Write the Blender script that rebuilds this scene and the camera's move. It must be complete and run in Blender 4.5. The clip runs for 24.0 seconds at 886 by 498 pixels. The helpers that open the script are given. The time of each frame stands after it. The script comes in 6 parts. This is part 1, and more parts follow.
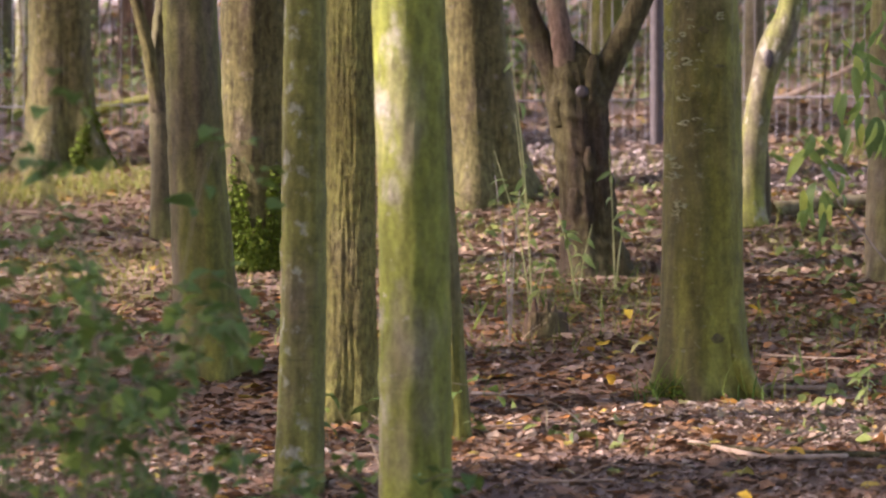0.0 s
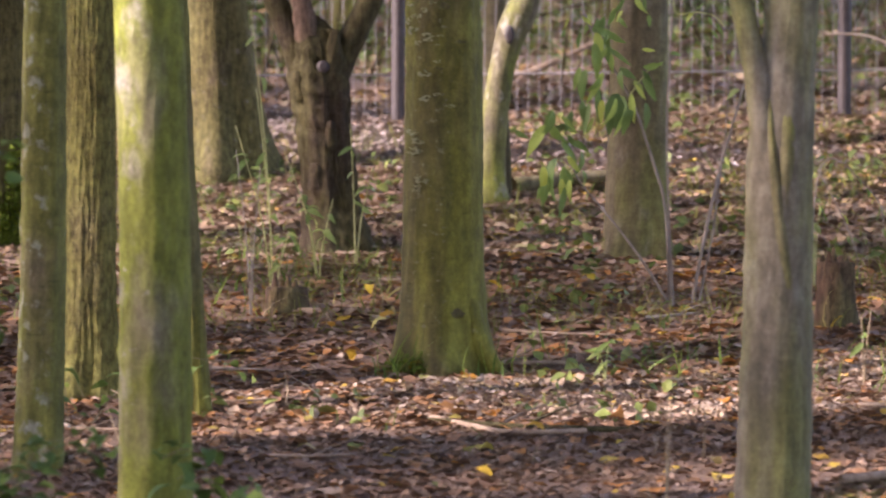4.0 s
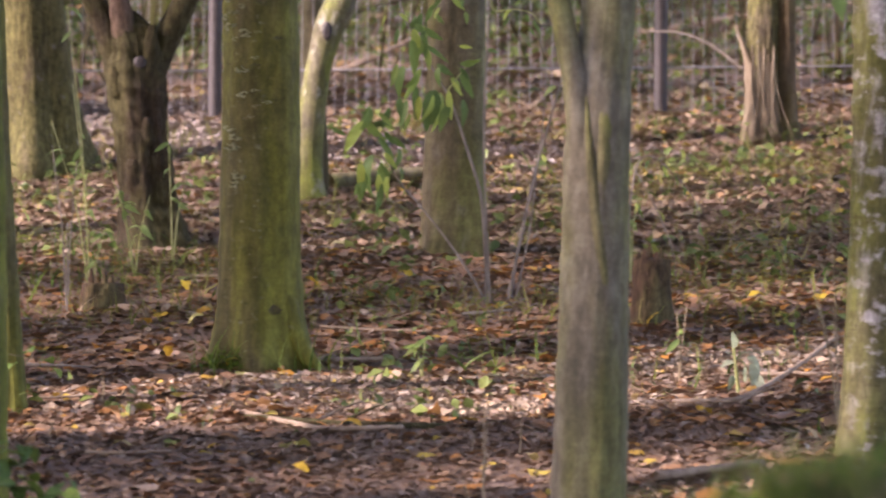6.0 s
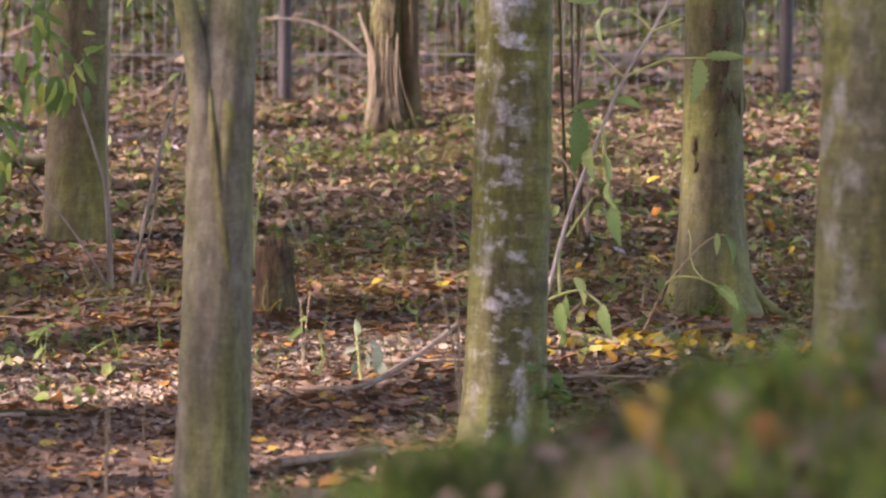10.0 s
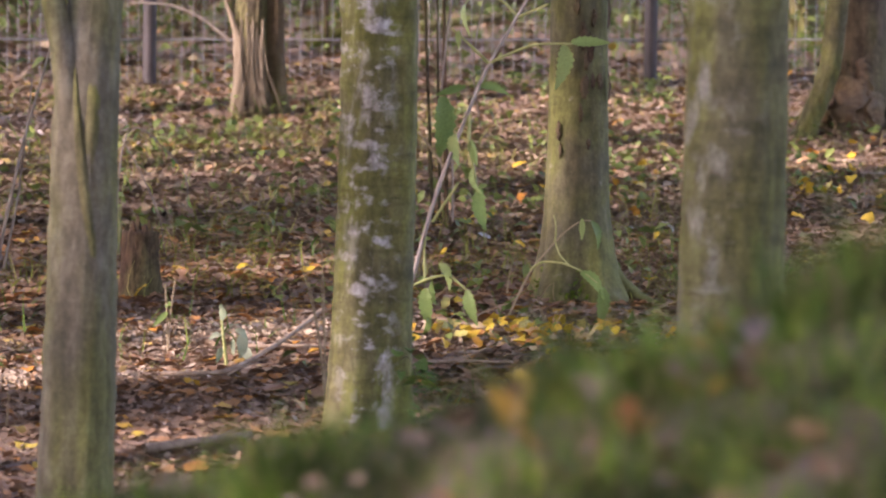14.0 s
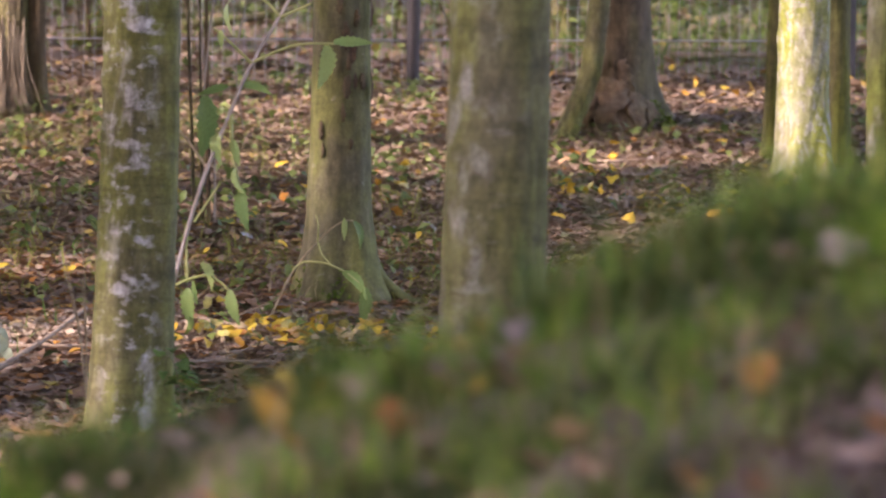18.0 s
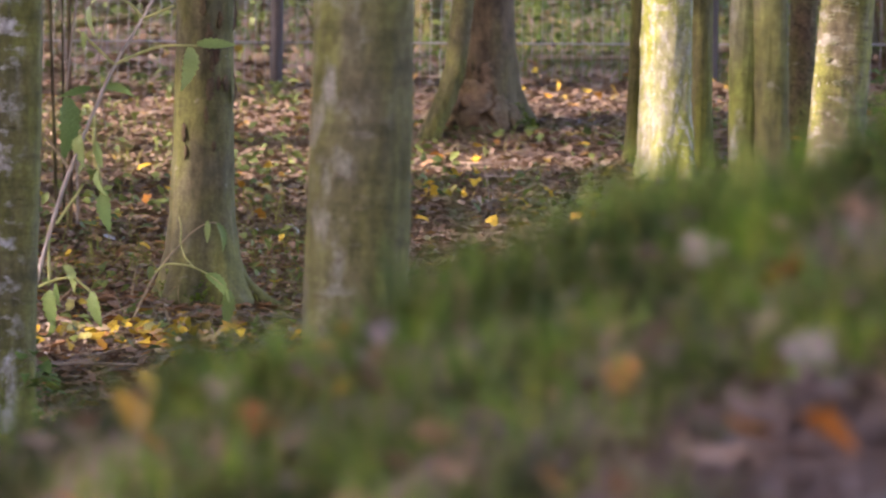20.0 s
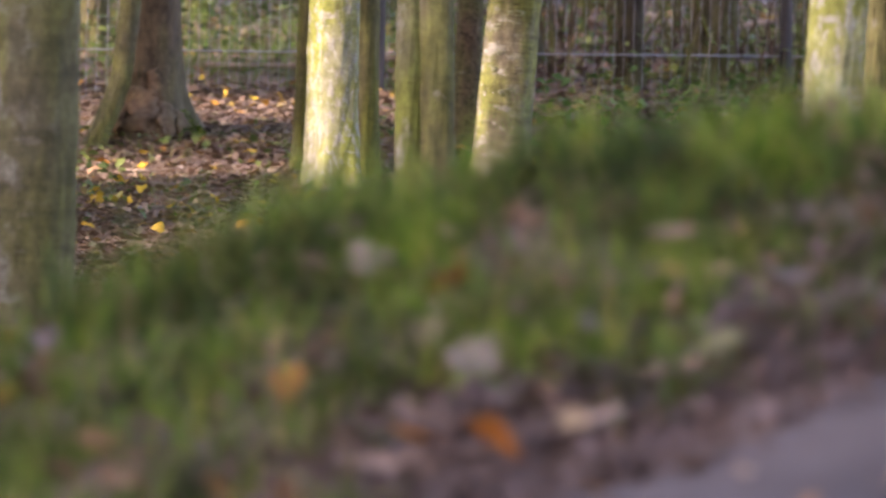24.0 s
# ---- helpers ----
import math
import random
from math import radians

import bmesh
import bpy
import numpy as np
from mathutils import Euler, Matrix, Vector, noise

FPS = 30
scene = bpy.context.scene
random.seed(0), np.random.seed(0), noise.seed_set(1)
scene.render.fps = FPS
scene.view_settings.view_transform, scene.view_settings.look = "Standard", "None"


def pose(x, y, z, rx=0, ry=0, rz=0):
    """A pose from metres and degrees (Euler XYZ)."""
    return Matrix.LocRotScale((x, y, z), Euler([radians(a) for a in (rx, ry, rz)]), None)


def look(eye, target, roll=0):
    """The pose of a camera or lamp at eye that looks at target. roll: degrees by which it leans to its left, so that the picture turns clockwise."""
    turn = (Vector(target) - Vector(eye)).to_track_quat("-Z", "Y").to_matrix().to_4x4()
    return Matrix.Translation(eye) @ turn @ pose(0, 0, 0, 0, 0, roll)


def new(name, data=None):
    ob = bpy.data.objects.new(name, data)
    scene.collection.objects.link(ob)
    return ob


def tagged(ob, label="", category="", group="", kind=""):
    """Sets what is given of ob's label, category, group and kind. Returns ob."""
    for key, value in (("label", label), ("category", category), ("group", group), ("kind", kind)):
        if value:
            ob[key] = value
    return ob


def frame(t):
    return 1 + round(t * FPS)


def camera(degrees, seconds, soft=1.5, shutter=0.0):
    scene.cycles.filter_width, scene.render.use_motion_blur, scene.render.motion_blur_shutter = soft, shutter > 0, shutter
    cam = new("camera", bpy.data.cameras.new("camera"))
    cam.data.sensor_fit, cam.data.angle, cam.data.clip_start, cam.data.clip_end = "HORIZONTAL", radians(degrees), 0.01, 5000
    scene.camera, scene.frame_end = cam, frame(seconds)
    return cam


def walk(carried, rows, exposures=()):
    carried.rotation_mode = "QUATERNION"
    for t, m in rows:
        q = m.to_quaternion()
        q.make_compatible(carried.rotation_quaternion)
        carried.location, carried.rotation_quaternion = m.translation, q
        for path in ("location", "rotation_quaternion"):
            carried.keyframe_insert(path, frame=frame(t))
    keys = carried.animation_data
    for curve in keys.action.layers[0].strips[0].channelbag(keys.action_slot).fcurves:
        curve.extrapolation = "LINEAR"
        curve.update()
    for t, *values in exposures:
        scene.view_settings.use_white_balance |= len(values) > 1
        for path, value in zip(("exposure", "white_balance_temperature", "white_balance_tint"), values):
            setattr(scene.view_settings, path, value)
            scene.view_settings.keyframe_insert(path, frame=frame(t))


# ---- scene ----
cam = camera(12.7, 24.0, soft=2.2, shutter=0.60)
cam.data.dof.use_dof = True
cam.data.dof.focus_distance = 12.4
cam.data.dof.aperture_fstop = 5.5
EYE = 0.70
EXPOSURE = 2.38
# seconds, heading, tilt and lean in degrees: the camera turns on its tripod
ROWS = [
    (0.0, 0.000, -1.000, -0.010),
    (0.5, 0.427, -1.026, 0.020),
    (1.0, 0.932, -1.075, 0.056),
    (1.5, 1.454, -1.124, 0.091),
    (3.5, 3.214, -1.313, 0.203),
    (4.0, 3.730, -1.354, 0.234),
    (4.5, 4.262, -1.389, 0.265),
    (5.0, 4.825, -1.392, 0.296),
    (5.5, 5.584, -1.395, 0.338),
    (6.0, 6.363, -1.391, 0.379),
    (6.5, 7.070, -1.380, 0.415),
    (7.0, 7.831, -1.376, 0.453),
    (7.5, 8.698, -1.384, 0.496),
    (8.0, 9.422, -1.379, 0.531),
    (8.5, 10.071, -1.384, 0.562),
    (9.0, 10.739, -1.424, 0.593),
    (9.5, 11.328, -1.460, 0.621),
    (10.0, 11.782, -1.528, 0.643),
    (10.5, 12.135, -1.556, 0.660),
    (11.0, 12.529, -1.589, 0.678),
    (11.5, 12.840, -1.637, 0.693),
    (13.5, 13.542, -1.699, 0.727),
    (14.0, 13.722, -1.717, 0.736),
    (14.5, 14.059, -1.729, 0.753),
    (15.0, 14.589, -1.726, 0.779),
    (15.5, 15.101, -1.704, 0.805),
    (16.0, 15.544, -1.687, 0.828),
    (16.5, 15.963, -1.675, 0.850),
    (17.0, 16.345, -1.671, 0.870),
    (17.5, 16.723, -1.668, 0.890),
    (18.0, 17.143, -1.670, 0.913),
    (18.5, 17.635, -1.644, 0.941),
    (20.5, 19.629, -1.579, 1.060),
    (21.0, 20.173, -1.550, 1.095),
    (21.5, 20.722, -1.547, 1.132),
    (22.0, 21.280, -1.521, 1.170),
    (22.5, 21.868, -1.491, 1.212),
    (23.0, 22.509, -1.459, 1.260),
    (23.5, 23.195, -1.431, 1.313),
    (24.0, 23.913, -1.394, 1.371),
]
walk(cam, [(t, pose(0, 0, EYE, 90 + tilt, 0, -heading) @ pose(0, 0, 0, 0, 0, lean)) for t, heading, tilt, lean in ROWS],
     exposures=[(0.0, EXPOSURE, 6750, 37), (24.0, EXPOSURE, 6750, 37)])

# ---- light ----
SUN = Vector((-0.974 * math.cos(radians(30)), -0.225 * math.cos(radians(30)), math.sin(radians(30))))
world = bpy.data.worlds.new("sky")
scene.world = world
world.use_nodes = True
sky = world.node_tree.nodes.new("ShaderNodeTexSky")
sky.sky_type, sky.sun_disc = "NISHITA", False
sky.sun_elevation, sky.sun_rotation = radians(30), math.atan2(SUN.x, SUN.y)
world.node_tree.links.new(sky.outputs[0], world.node_tree.nodes["Background"].inputs[0])
world.node_tree.nodes["Background"].inputs[1].default_value = 0.15
sun = new("sun", bpy.data.lights.new("sun", "SUN"))
sun.data.energy, sun.data.angle, sun.data.color = 3.0, radians(1.8), (1.0, 0.94, 0.83)
sun.matrix_world = look(SUN * 40, (0, 0, 0))

# ---- materials ----
def material(name):
    m = bpy.data.materials.new(name)
    m.use_nodes = True
    return m, m.node_tree.nodes, m.node_tree.links, m.node_tree.nodes["Principled BSDF"]


def ramp(nodes, stops, mode="LINEAR"):
    r = nodes.new("ShaderNodeValToRGB")
    r.color_ramp.interpolation = mode
    while len(r.color_ramp.elements) < len(stops):
        r.color_ramp.elements.new(1.0)
    for e, (p, c) in zip(r.color_ramp.elements, stops):
        e.position, e.color = p, (*c, 1.0)
    return r


def noise_tex(nodes, links, coord, scale, detail=4.0, rough=0.55, stretch=(1, 1, 1)):
    mp = nodes.new("ShaderNodeMapping")
    mp.inputs["Scale"].default_value = stretch
    links.new(coord, mp.inputs[0])
    n = nodes.new("ShaderNodeTexNoise")
    n.inputs["Scale"].default_value, n.inputs["Detail"].default_value, n.inputs["Roughness"].default_value = scale, detail, rough
    links.new(mp.outputs[0], n.inputs["Vector"])
    return n


def mix(nodes, links, fac, a, b):
    m = nodes.new("ShaderNodeMix")
    m.data_type = "RGBA"
    for socket, value in ((m.inputs[0], fac), (m.inputs[6], a), (m.inputs[7], b)):
        if isinstance(value, tuple):
            socket.default_value = (*value, 1.0)
        elif isinstance(value, float):
            socket.default_value = value
        else:
            links.new(value, socket)
    return m.outputs[2]


def grey(lo, hi):
    return [(lo, (0, 0, 0)), (hi, (1, 1, 1))]


def times(nodes, links, a, b, fac=1.0):
    m = nodes.new("ShaderNodeMix")
    m.data_type, m.blend_type = "RGBA", "MULTIPLY"
    m.inputs[0].default_value = fac
    links.new(a, m.inputs[6])
    links.new(b, m.inputs[7])
    return m.outputs[2]


def bark(name, dark, light, algae, cover, lichen=(0.62, 0.70), lichen_colour=(0.42, 0.44, 0.36), lichen_scale=22.0, ridge=60.0, stretch=0.16, depth=0.5, band=0.0,
         mottle=0.8, fissure=0.7, marks=0.5, broken=0.0, strip=None):
    """Bark with vertical (or crosswise) grain, dark fissures and scars, a film of algae and pale crusts of lichen."""
    m, nodes, links, shader = material(name)
    tc = nodes.new("ShaderNodeTexCoord").outputs["Object"]
    grain = noise_tex(nodes, links, tc, ridge, 6.0, 0.66, (1, 1, stretch))
    broad = noise_tex(nodes, links, tc, 6.0, 5.0, 0.62, (1, 1, 0.45))
    fine = noise_tex(nodes, links, tc, 190.0, 3.0, 0.6, (1, 1, 0.6))
    base = ramp(nodes, [(0.34, dark), (0.64, light)])
    links.new(grain.outputs[0], base.inputs[0])
    film = ramp(nodes, grey(0.62 - cover * 0.5, 0.76 - cover * 0.5))
    links.new(broad.outputs[0], film.inputs[0])
    shade = ramp(nodes, [(0.34, tuple(c * 0.42 for c in algae)), (0.5, tuple(c * 0.85 for c in algae)), (0.68, tuple(c * 1.15 for c in algae))])
    links.new(grain.outputs[0], shade.inputs[0])
    thin_film = mix(nodes, links, 0.86, base.outputs[0], shade.outputs[0])
    colour = mix(nodes, links, film.outputs[0], base.outputs[0], thin_film)
    spots = noise_tex(nodes, links, tc, lichen_scale, 4.0, 0.62, (1, 1, 1.0 + band * 2.5))
    crust = ramp(nodes, grey(*lichen))
    links.new(spots.outputs[0], crust.inputs[0])
    crust_fac = crust.outputs[0]
    if broken:
        tear = noise_tex(nodes, links, tc, 11.0, 5.0, 0.72, (1, 1, 2.6))
        gap = ramp(nodes, grey(0.38, 0.47))
        links.new(tear.outputs[0], gap.inputs[0])
        crust_fac = times(nodes, links, crust_fac, gap.outputs[0])
    if strip:
        axes = nodes.new("ShaderNodeSeparateXYZ")
        links.new(tc, axes.inputs[0])
        side = ramp(nodes, [(0.0, (0.05, 0.05, 0.05)), (0.28, (1, 1, 1)), (0.62, (1, 1, 1)), (0.9, (0.0, 0.0, 0.0))])
        span = nodes.new("ShaderNodeMapRange")
        span.inputs[1].default_value, span.inputs[2].default_value = strip
        links.new(axes.outputs[0], span.inputs[0])
        links.new(span.outputs[0], side.inputs[0])
        crust_fac = times(nodes, links, crust_fac, side.outputs[0])
    pale = ramp(nodes, [(0.3, tuple(c * 0.7 for c in lichen_colour)), (0.7, lichen_colour)])
    links.new(fine.outputs[0], pale.inputs[0])
    colour = mix(nodes, links, crust_fac, colour, pale.outputs[0])
    spot = noise_tex(nodes, links, tc, 42.0, 4.0, 0.7, (1, 1, 0.7))
    spotting = ramp(nodes, [(0.36, (0.42, 0.40, 0.38)), (0.62, (1.12, 1.12, 1.12))])
    links.new(spot.outputs[0], spotting.inputs[0])
    colour = times(nodes, links, colour, spotting.outputs[0], mottle)
    crack = noise_tex(nodes, links, tc, 80.0, 3.0, 0.6, (1, 1, 0.07))
    lines = ramp(nodes, [(0.36, (0.25, 0.22, 0.20)), (0.44, (1, 1, 1))])
    links.new(crack.outputs[0], lines.inputs[0])
    colour = times(nodes, links, colour, lines.outputs[0], fissure)
    scar = noise_tex(nodes, links, tc, 26.0, 4.0, 0.6, (0.6, 0.6, 5.0))
    scars = ramp(nodes, [(0.33, (0.35, 0.30, 0.27)), (0.40, (1, 1, 1))])
    links.new(scar.outputs[0], scars.inputs[0])
    colour = times(nodes, links, colour, scars.outputs[0], marks)
    blotch = noise_tex(nodes, links, tc, 2.6, 4.0, 0.6, (1, 1, 0.6))
    dim = ramp(nodes, [(0.34, (0.58, 0.52, 0.50)), (0.62, (1.0, 1.0, 1.0))])
    links.new(blotch.outputs[0], dim.inputs[0])
    colour = times(nodes, links, colour, dim.outputs[0])
    links.new(colour, shader.inputs["Base Color"])
    shader.inputs["Roughness"].default_value = 0.85
    shader.inputs["Specular IOR Level"].default_value = 0.2
    normal = None
    for tex, strength, distance in ((grain, depth, 0.014), (crack, 0.5 * fissure, 0.008), (spot, 0.5, 0.006), (fine, 0.3, 0.002)):
        b = nodes.new("ShaderNodeBump")
        b.inputs["Strength"].default_value, b.inputs["Distance"].default_value = strength, distance
        links.new(tex.outputs[0], b.inputs["Height"])
        if normal:
            links.new(normal, b.inputs["Normal"])
        normal = b.outputs[0]
    links.new(normal, shader.inputs["Normal"])
    return m


def smooth_bark(name, dark, light, algae, cover=0.5, rings=0.4, marks=0.4, patches=(), patch_colour=(0.40, 0.39, 0.34), streak=0.35, relief=0.5):
    """Smooth bark: soft clouds of green and grey, faint rings and short scars, pale patches of lichen, peeling skin or
    a trunk's lit side.
    Each patch layer: scale, upright stretch, noise from and to, and the side of the trunk it keeps to, if any."""
    m, nodes, links, shader = material(name)
    tc = nodes.new("ShaderNodeTexCoord").outputs["Object"]
    broad = noise_tex(nodes, links, tc, 6.5, 4.0, 0.55, (1, 1, streak))
    cloud = noise_tex(nodes, links, tc, 19.0, 5.0, 0.6, (1, 1, 0.5))
    ring = noise_tex(nodes, links, tc, 8.0, 4.0, 0.6, (0.5, 0.5, 4.0))
    fine = noise_tex(nodes, links, tc, 110.0, 4.0, 0.65, (1, 1, 0.8))
    base = ramp(nodes, [(0.36, dark), (0.64, light)])
    links.new(cloud.outputs[0], base.inputs[0])
    film = ramp(nodes, grey(0.66 - cover * 0.42, 0.84 - cover * 0.42))
    links.new(broad.outputs[0], film.inputs[0])
    green = ramp(nodes, [(0.34, tuple(c * 0.66 for c in algae)), (0.66, tuple(c * 1.14 for c in algae))])
    links.new(cloud.outputs[0], green.inputs[0])
    colour = mix(nodes, links, film.outputs[0], base.outputs[0], green.outputs[0])
    skin = ramp(nodes, [(0.38, (0.66, 0.64, 0.62)), (0.56, (1.06, 1.06, 1.06))])
    links.new(ring.outputs[0], skin.inputs[0])
    colour = times(nodes, links, colour, skin.outputs[0], rings)
    axes = nodes.new("ShaderNodeSeparateXYZ")
    links.new(tc, axes.inputs[0])
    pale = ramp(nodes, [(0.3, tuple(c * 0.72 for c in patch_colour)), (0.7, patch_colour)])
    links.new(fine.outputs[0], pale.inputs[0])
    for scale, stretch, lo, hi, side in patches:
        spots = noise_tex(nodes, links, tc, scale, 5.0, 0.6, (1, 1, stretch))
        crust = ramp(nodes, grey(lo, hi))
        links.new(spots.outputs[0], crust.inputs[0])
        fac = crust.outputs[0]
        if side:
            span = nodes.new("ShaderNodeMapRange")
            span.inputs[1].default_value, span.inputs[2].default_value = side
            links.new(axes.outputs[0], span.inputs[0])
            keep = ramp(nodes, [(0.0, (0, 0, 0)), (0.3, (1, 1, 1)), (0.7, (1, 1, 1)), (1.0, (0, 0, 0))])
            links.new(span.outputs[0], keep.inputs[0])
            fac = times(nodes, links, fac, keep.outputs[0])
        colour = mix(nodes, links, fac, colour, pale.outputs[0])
    scar = noise_tex(nodes, links, tc, 24.0, 4.0, 0.6, (0.55, 0.55, 3.6))
    scars = ramp(nodes, [(0.29, (0.32, 0.27, 0.24)), (0.36, (1, 1, 1))])
    links.new(scar.outputs[0], scars.inputs[0])
    colour = times(nodes, links, colour, scars.outputs[0], marks)
    spot = noise_tex(nodes, links, tc, 40.0, 4.0, 0.7, (1, 1, 0.4))
    spotting = ramp(nodes, [(0.36, (0.48, 0.46, 0.43)), (0.62, (1.08, 1.08, 1.08))])
    links.new(spot.outputs[0], spotting.inputs[0])
    colour = times(nodes, links, colour, spotting.outputs[0], 0.65)
    stain = noise_tex(nodes, links, tc, 3.2, 4.0, 0.6, (1.6, 1.6, 0.5))
    dim = ramp(nodes, [(0.34, (0.70, 0.68, 0.62)), (0.64, (1.0, 1.0, 1.0))])
    links.new(stain.outputs[0], dim.inputs[0])
    colour = times(nodes, links, colour, dim.outputs[0])
    speck = ramp(nodes, [(0.34, (0.80, 0.79, 0.78)), (0.64, (1.07, 1.07, 1.07))])
    links.new(fine.outputs[0], speck.inputs[0])
    colour = times(nodes, links, colour, speck.outputs[0])
    links.new(colour, shader.inputs["Base Color"])
    shader.inputs["Roughness"].default_value = 0.8
    shader.inputs["Specular IOR Level"].default_value = 0.25
    normal = None
    for tex, strength, distance in ((cloud, 0.5 * relief, 0.010), (spot, 0.5 * relief, 0.006), (ring, 0.5 * relief * rings, 0.006), (scar, 0.5 * marks, 0.004), (fine, 0.3, 0.0015)):
        b = nodes.new("ShaderNodeBump")
        b.inputs["Strength"].default_value, b.inputs["Distance"].default_value = strength, distance
        links.new(tex.outputs[0], b.inputs["Height"])
        if normal:
            links.new(normal, b.inputs["Normal"])
        normal = b.outputs[0]
    links.new(normal, shader.inputs["Normal"])
    return m


def leafy(name, stops, random_from="island", thin=0.35, rough=0.55, vein=90.0, tufts=0.0):
    """Leaves: each takes its colour from a ramp, light also comes through them."""
    m, nodes, links, shader = material(name)
    if random_from == "island":
        rnd = nodes.new("ShaderNodeNewGeometry").outputs["Random Per Island"]
    else:
        rnd = nodes.new("ShaderNodeObjectInfo").outputs["Random"]
    col = ramp(nodes, stops)
    links.new(rnd, col.inputs[0])
    tc = nodes.new("ShaderNodeTexCoord").outputs["Object"]
    mottle = noise_tex(nodes, links, tc, vein, 4.0, 0.65)
    var = ramp(nodes, [(0.3, (0.68, 0.64, 0.62)), (0.7, (1.12, 1.12, 1.12))])
    links.new(mottle.outputs[0], var.inputs[0])
    mul = nodes.new("ShaderNodeMix")
    mul.data_type, mul.blend_type = "RGBA", "MULTIPLY"
    mul.inputs[0].default_value = 1.0
    links.new(col.outputs[0], mul.inputs[6])
    links.new(var.outputs[0], mul.inputs[7])
    colour = mul.outputs[2]
    if tufts:
        lush = noise_tex(nodes, links, tc, tufts, 3.0, 0.6)
        tone = ramp(nodes, [(0.38, (0.36, 0.34, 0.5)), (0.50, (0.85, 0.85, 0.85)), (0.60, (1.5, 1.6, 1.1))])
        links.new(lush.outputs[0], tone.inputs[0])
        colour = times(nodes, links, colour, tone.outputs[0])
    links.new(colour, shader.inputs["Base Color"])
    shader.inputs["Roughness"].default_value = rough
    shader.inputs["Specular IOR Level"].default_value = 0.35
    if thin > 0:
        tr = nodes.new("ShaderNodeBsdfTranslucent")
        links.new(colour, tr.inputs[0])
        ms = nodes.new("ShaderNodeMixShader")
        ms.inputs[0].default_value = thin
        links.new(shader.outputs[0], ms.inputs[1])
        links.new(tr.outputs[0], ms.inputs[2])
        links.new(ms.outputs[0], nodes["Material Output"].inputs[0])
    return m


def plain(name, a, b, scale=30.0, rough=0.8, metal=0.0, stretch=(1, 1, 1), bump=0.3):
    m, nodes, links, shader = material(name)
    tc = nodes.new("ShaderNodeTexCoord").outputs["Object"]
    n = noise_tex(nodes, links, tc, scale, 5.0, 0.6, stretch)
    c = ramp(nodes, [(0.3, a), (0.7, b)])
    links.new(n.outputs[0], c.inputs[0])
    links.new(c.outputs[0], shader.inputs["Base Color"])
    shader.inputs["Roughness"].default_value, shader.inputs["Metallic"].default_value = rough, metal
    bp = nodes.new("ShaderNodeBump")
    bp.inputs["Strength"].default_value, bp.inputs["Distance"].default_value = bump, 0.01
    links.new(n.outputs[0], bp.inputs["Height"])
    links.new(bp.outputs[0], shader.inputs["Normal"])
    return m


def soil_material():
    m, nodes, links, shader = material("leaf_mould_soil")
    tc = nodes.new("ShaderNodeTexCoord").outputs["Object"]
    big = noise_tex(nodes, links, tc, 0.9, 4.0, 0.6)
    small = noise_tex(nodes, links, tc, 14.0, 6.0, 0.7)
    crumbs = noise_tex(nodes, links, tc, 60.0, 4.0, 0.7)
    a = ramp(nodes, [(0.3, (0.175, 0.112, 0.072)), (0.55, (0.22, 0.143, 0.092)), (0.75, (0.26, 0.175, 0.118))])
    links.new(small.outputs[0], a.inputs[0])
    b = ramp(nodes, [(0.3, (0.135, 0.090, 0.072)), (0.7, (0.160, 0.113, 0.092))])
    links.new(crumbs.outputs[0], b.inputs[0])
    half = ramp(nodes, grey(0.40, 0.62))
    links.new(big.outputs[0], half.inputs[0])
    links.new(mix(nodes, links, half.outputs[0], a.outputs[0], b.outputs[0]), shader.inputs["Base Color"])
    shader.inputs["Roughness"].default_value = 0.9
    b1 = nodes.new("ShaderNodeBump")
    b1.inputs["Strength"].default_value, b1.inputs["Distance"].default_value = 0.7, 0.03
    links.new(small.outputs[0], b1.inputs["Height"])
    b2 = nodes.new("ShaderNodeBump")
    b2.inputs["Strength"].default_value, b2.inputs["Distance"].default_value = 0.6, 0.01
    links.new(crumbs.outputs[0], b2.inputs["Height"])
    links.new(b1.outputs[0], b2.inputs["Normal"])
    links.new(b2.outputs[0], shader.inputs["Normal"])
    return m


SOIL = soil_material()
BARK_OLIVE = bark("olive_bark", (0.070, 0.058, 0.038), (0.205, 0.178, 0.125), (0.165, 0.162, 0.054), 0.62, (0.62, 0.72), (0.28, 0.27, 0.22), depth=0.8, mottle=0.8, fissure=0.25)
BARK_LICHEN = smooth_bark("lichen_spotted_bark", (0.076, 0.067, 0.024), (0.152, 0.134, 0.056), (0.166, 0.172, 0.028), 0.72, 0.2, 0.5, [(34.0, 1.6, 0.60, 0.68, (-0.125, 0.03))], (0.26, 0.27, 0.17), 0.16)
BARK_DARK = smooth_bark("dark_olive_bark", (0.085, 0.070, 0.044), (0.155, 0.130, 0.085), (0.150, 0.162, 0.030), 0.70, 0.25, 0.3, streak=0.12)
# Pale left-hand patches: lichen, and the sunlit side put into the colour.
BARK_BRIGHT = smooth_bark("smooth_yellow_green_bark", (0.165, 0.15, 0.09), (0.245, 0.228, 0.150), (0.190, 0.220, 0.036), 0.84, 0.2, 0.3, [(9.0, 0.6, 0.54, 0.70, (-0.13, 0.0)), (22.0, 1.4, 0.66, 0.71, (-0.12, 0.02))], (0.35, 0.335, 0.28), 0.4)
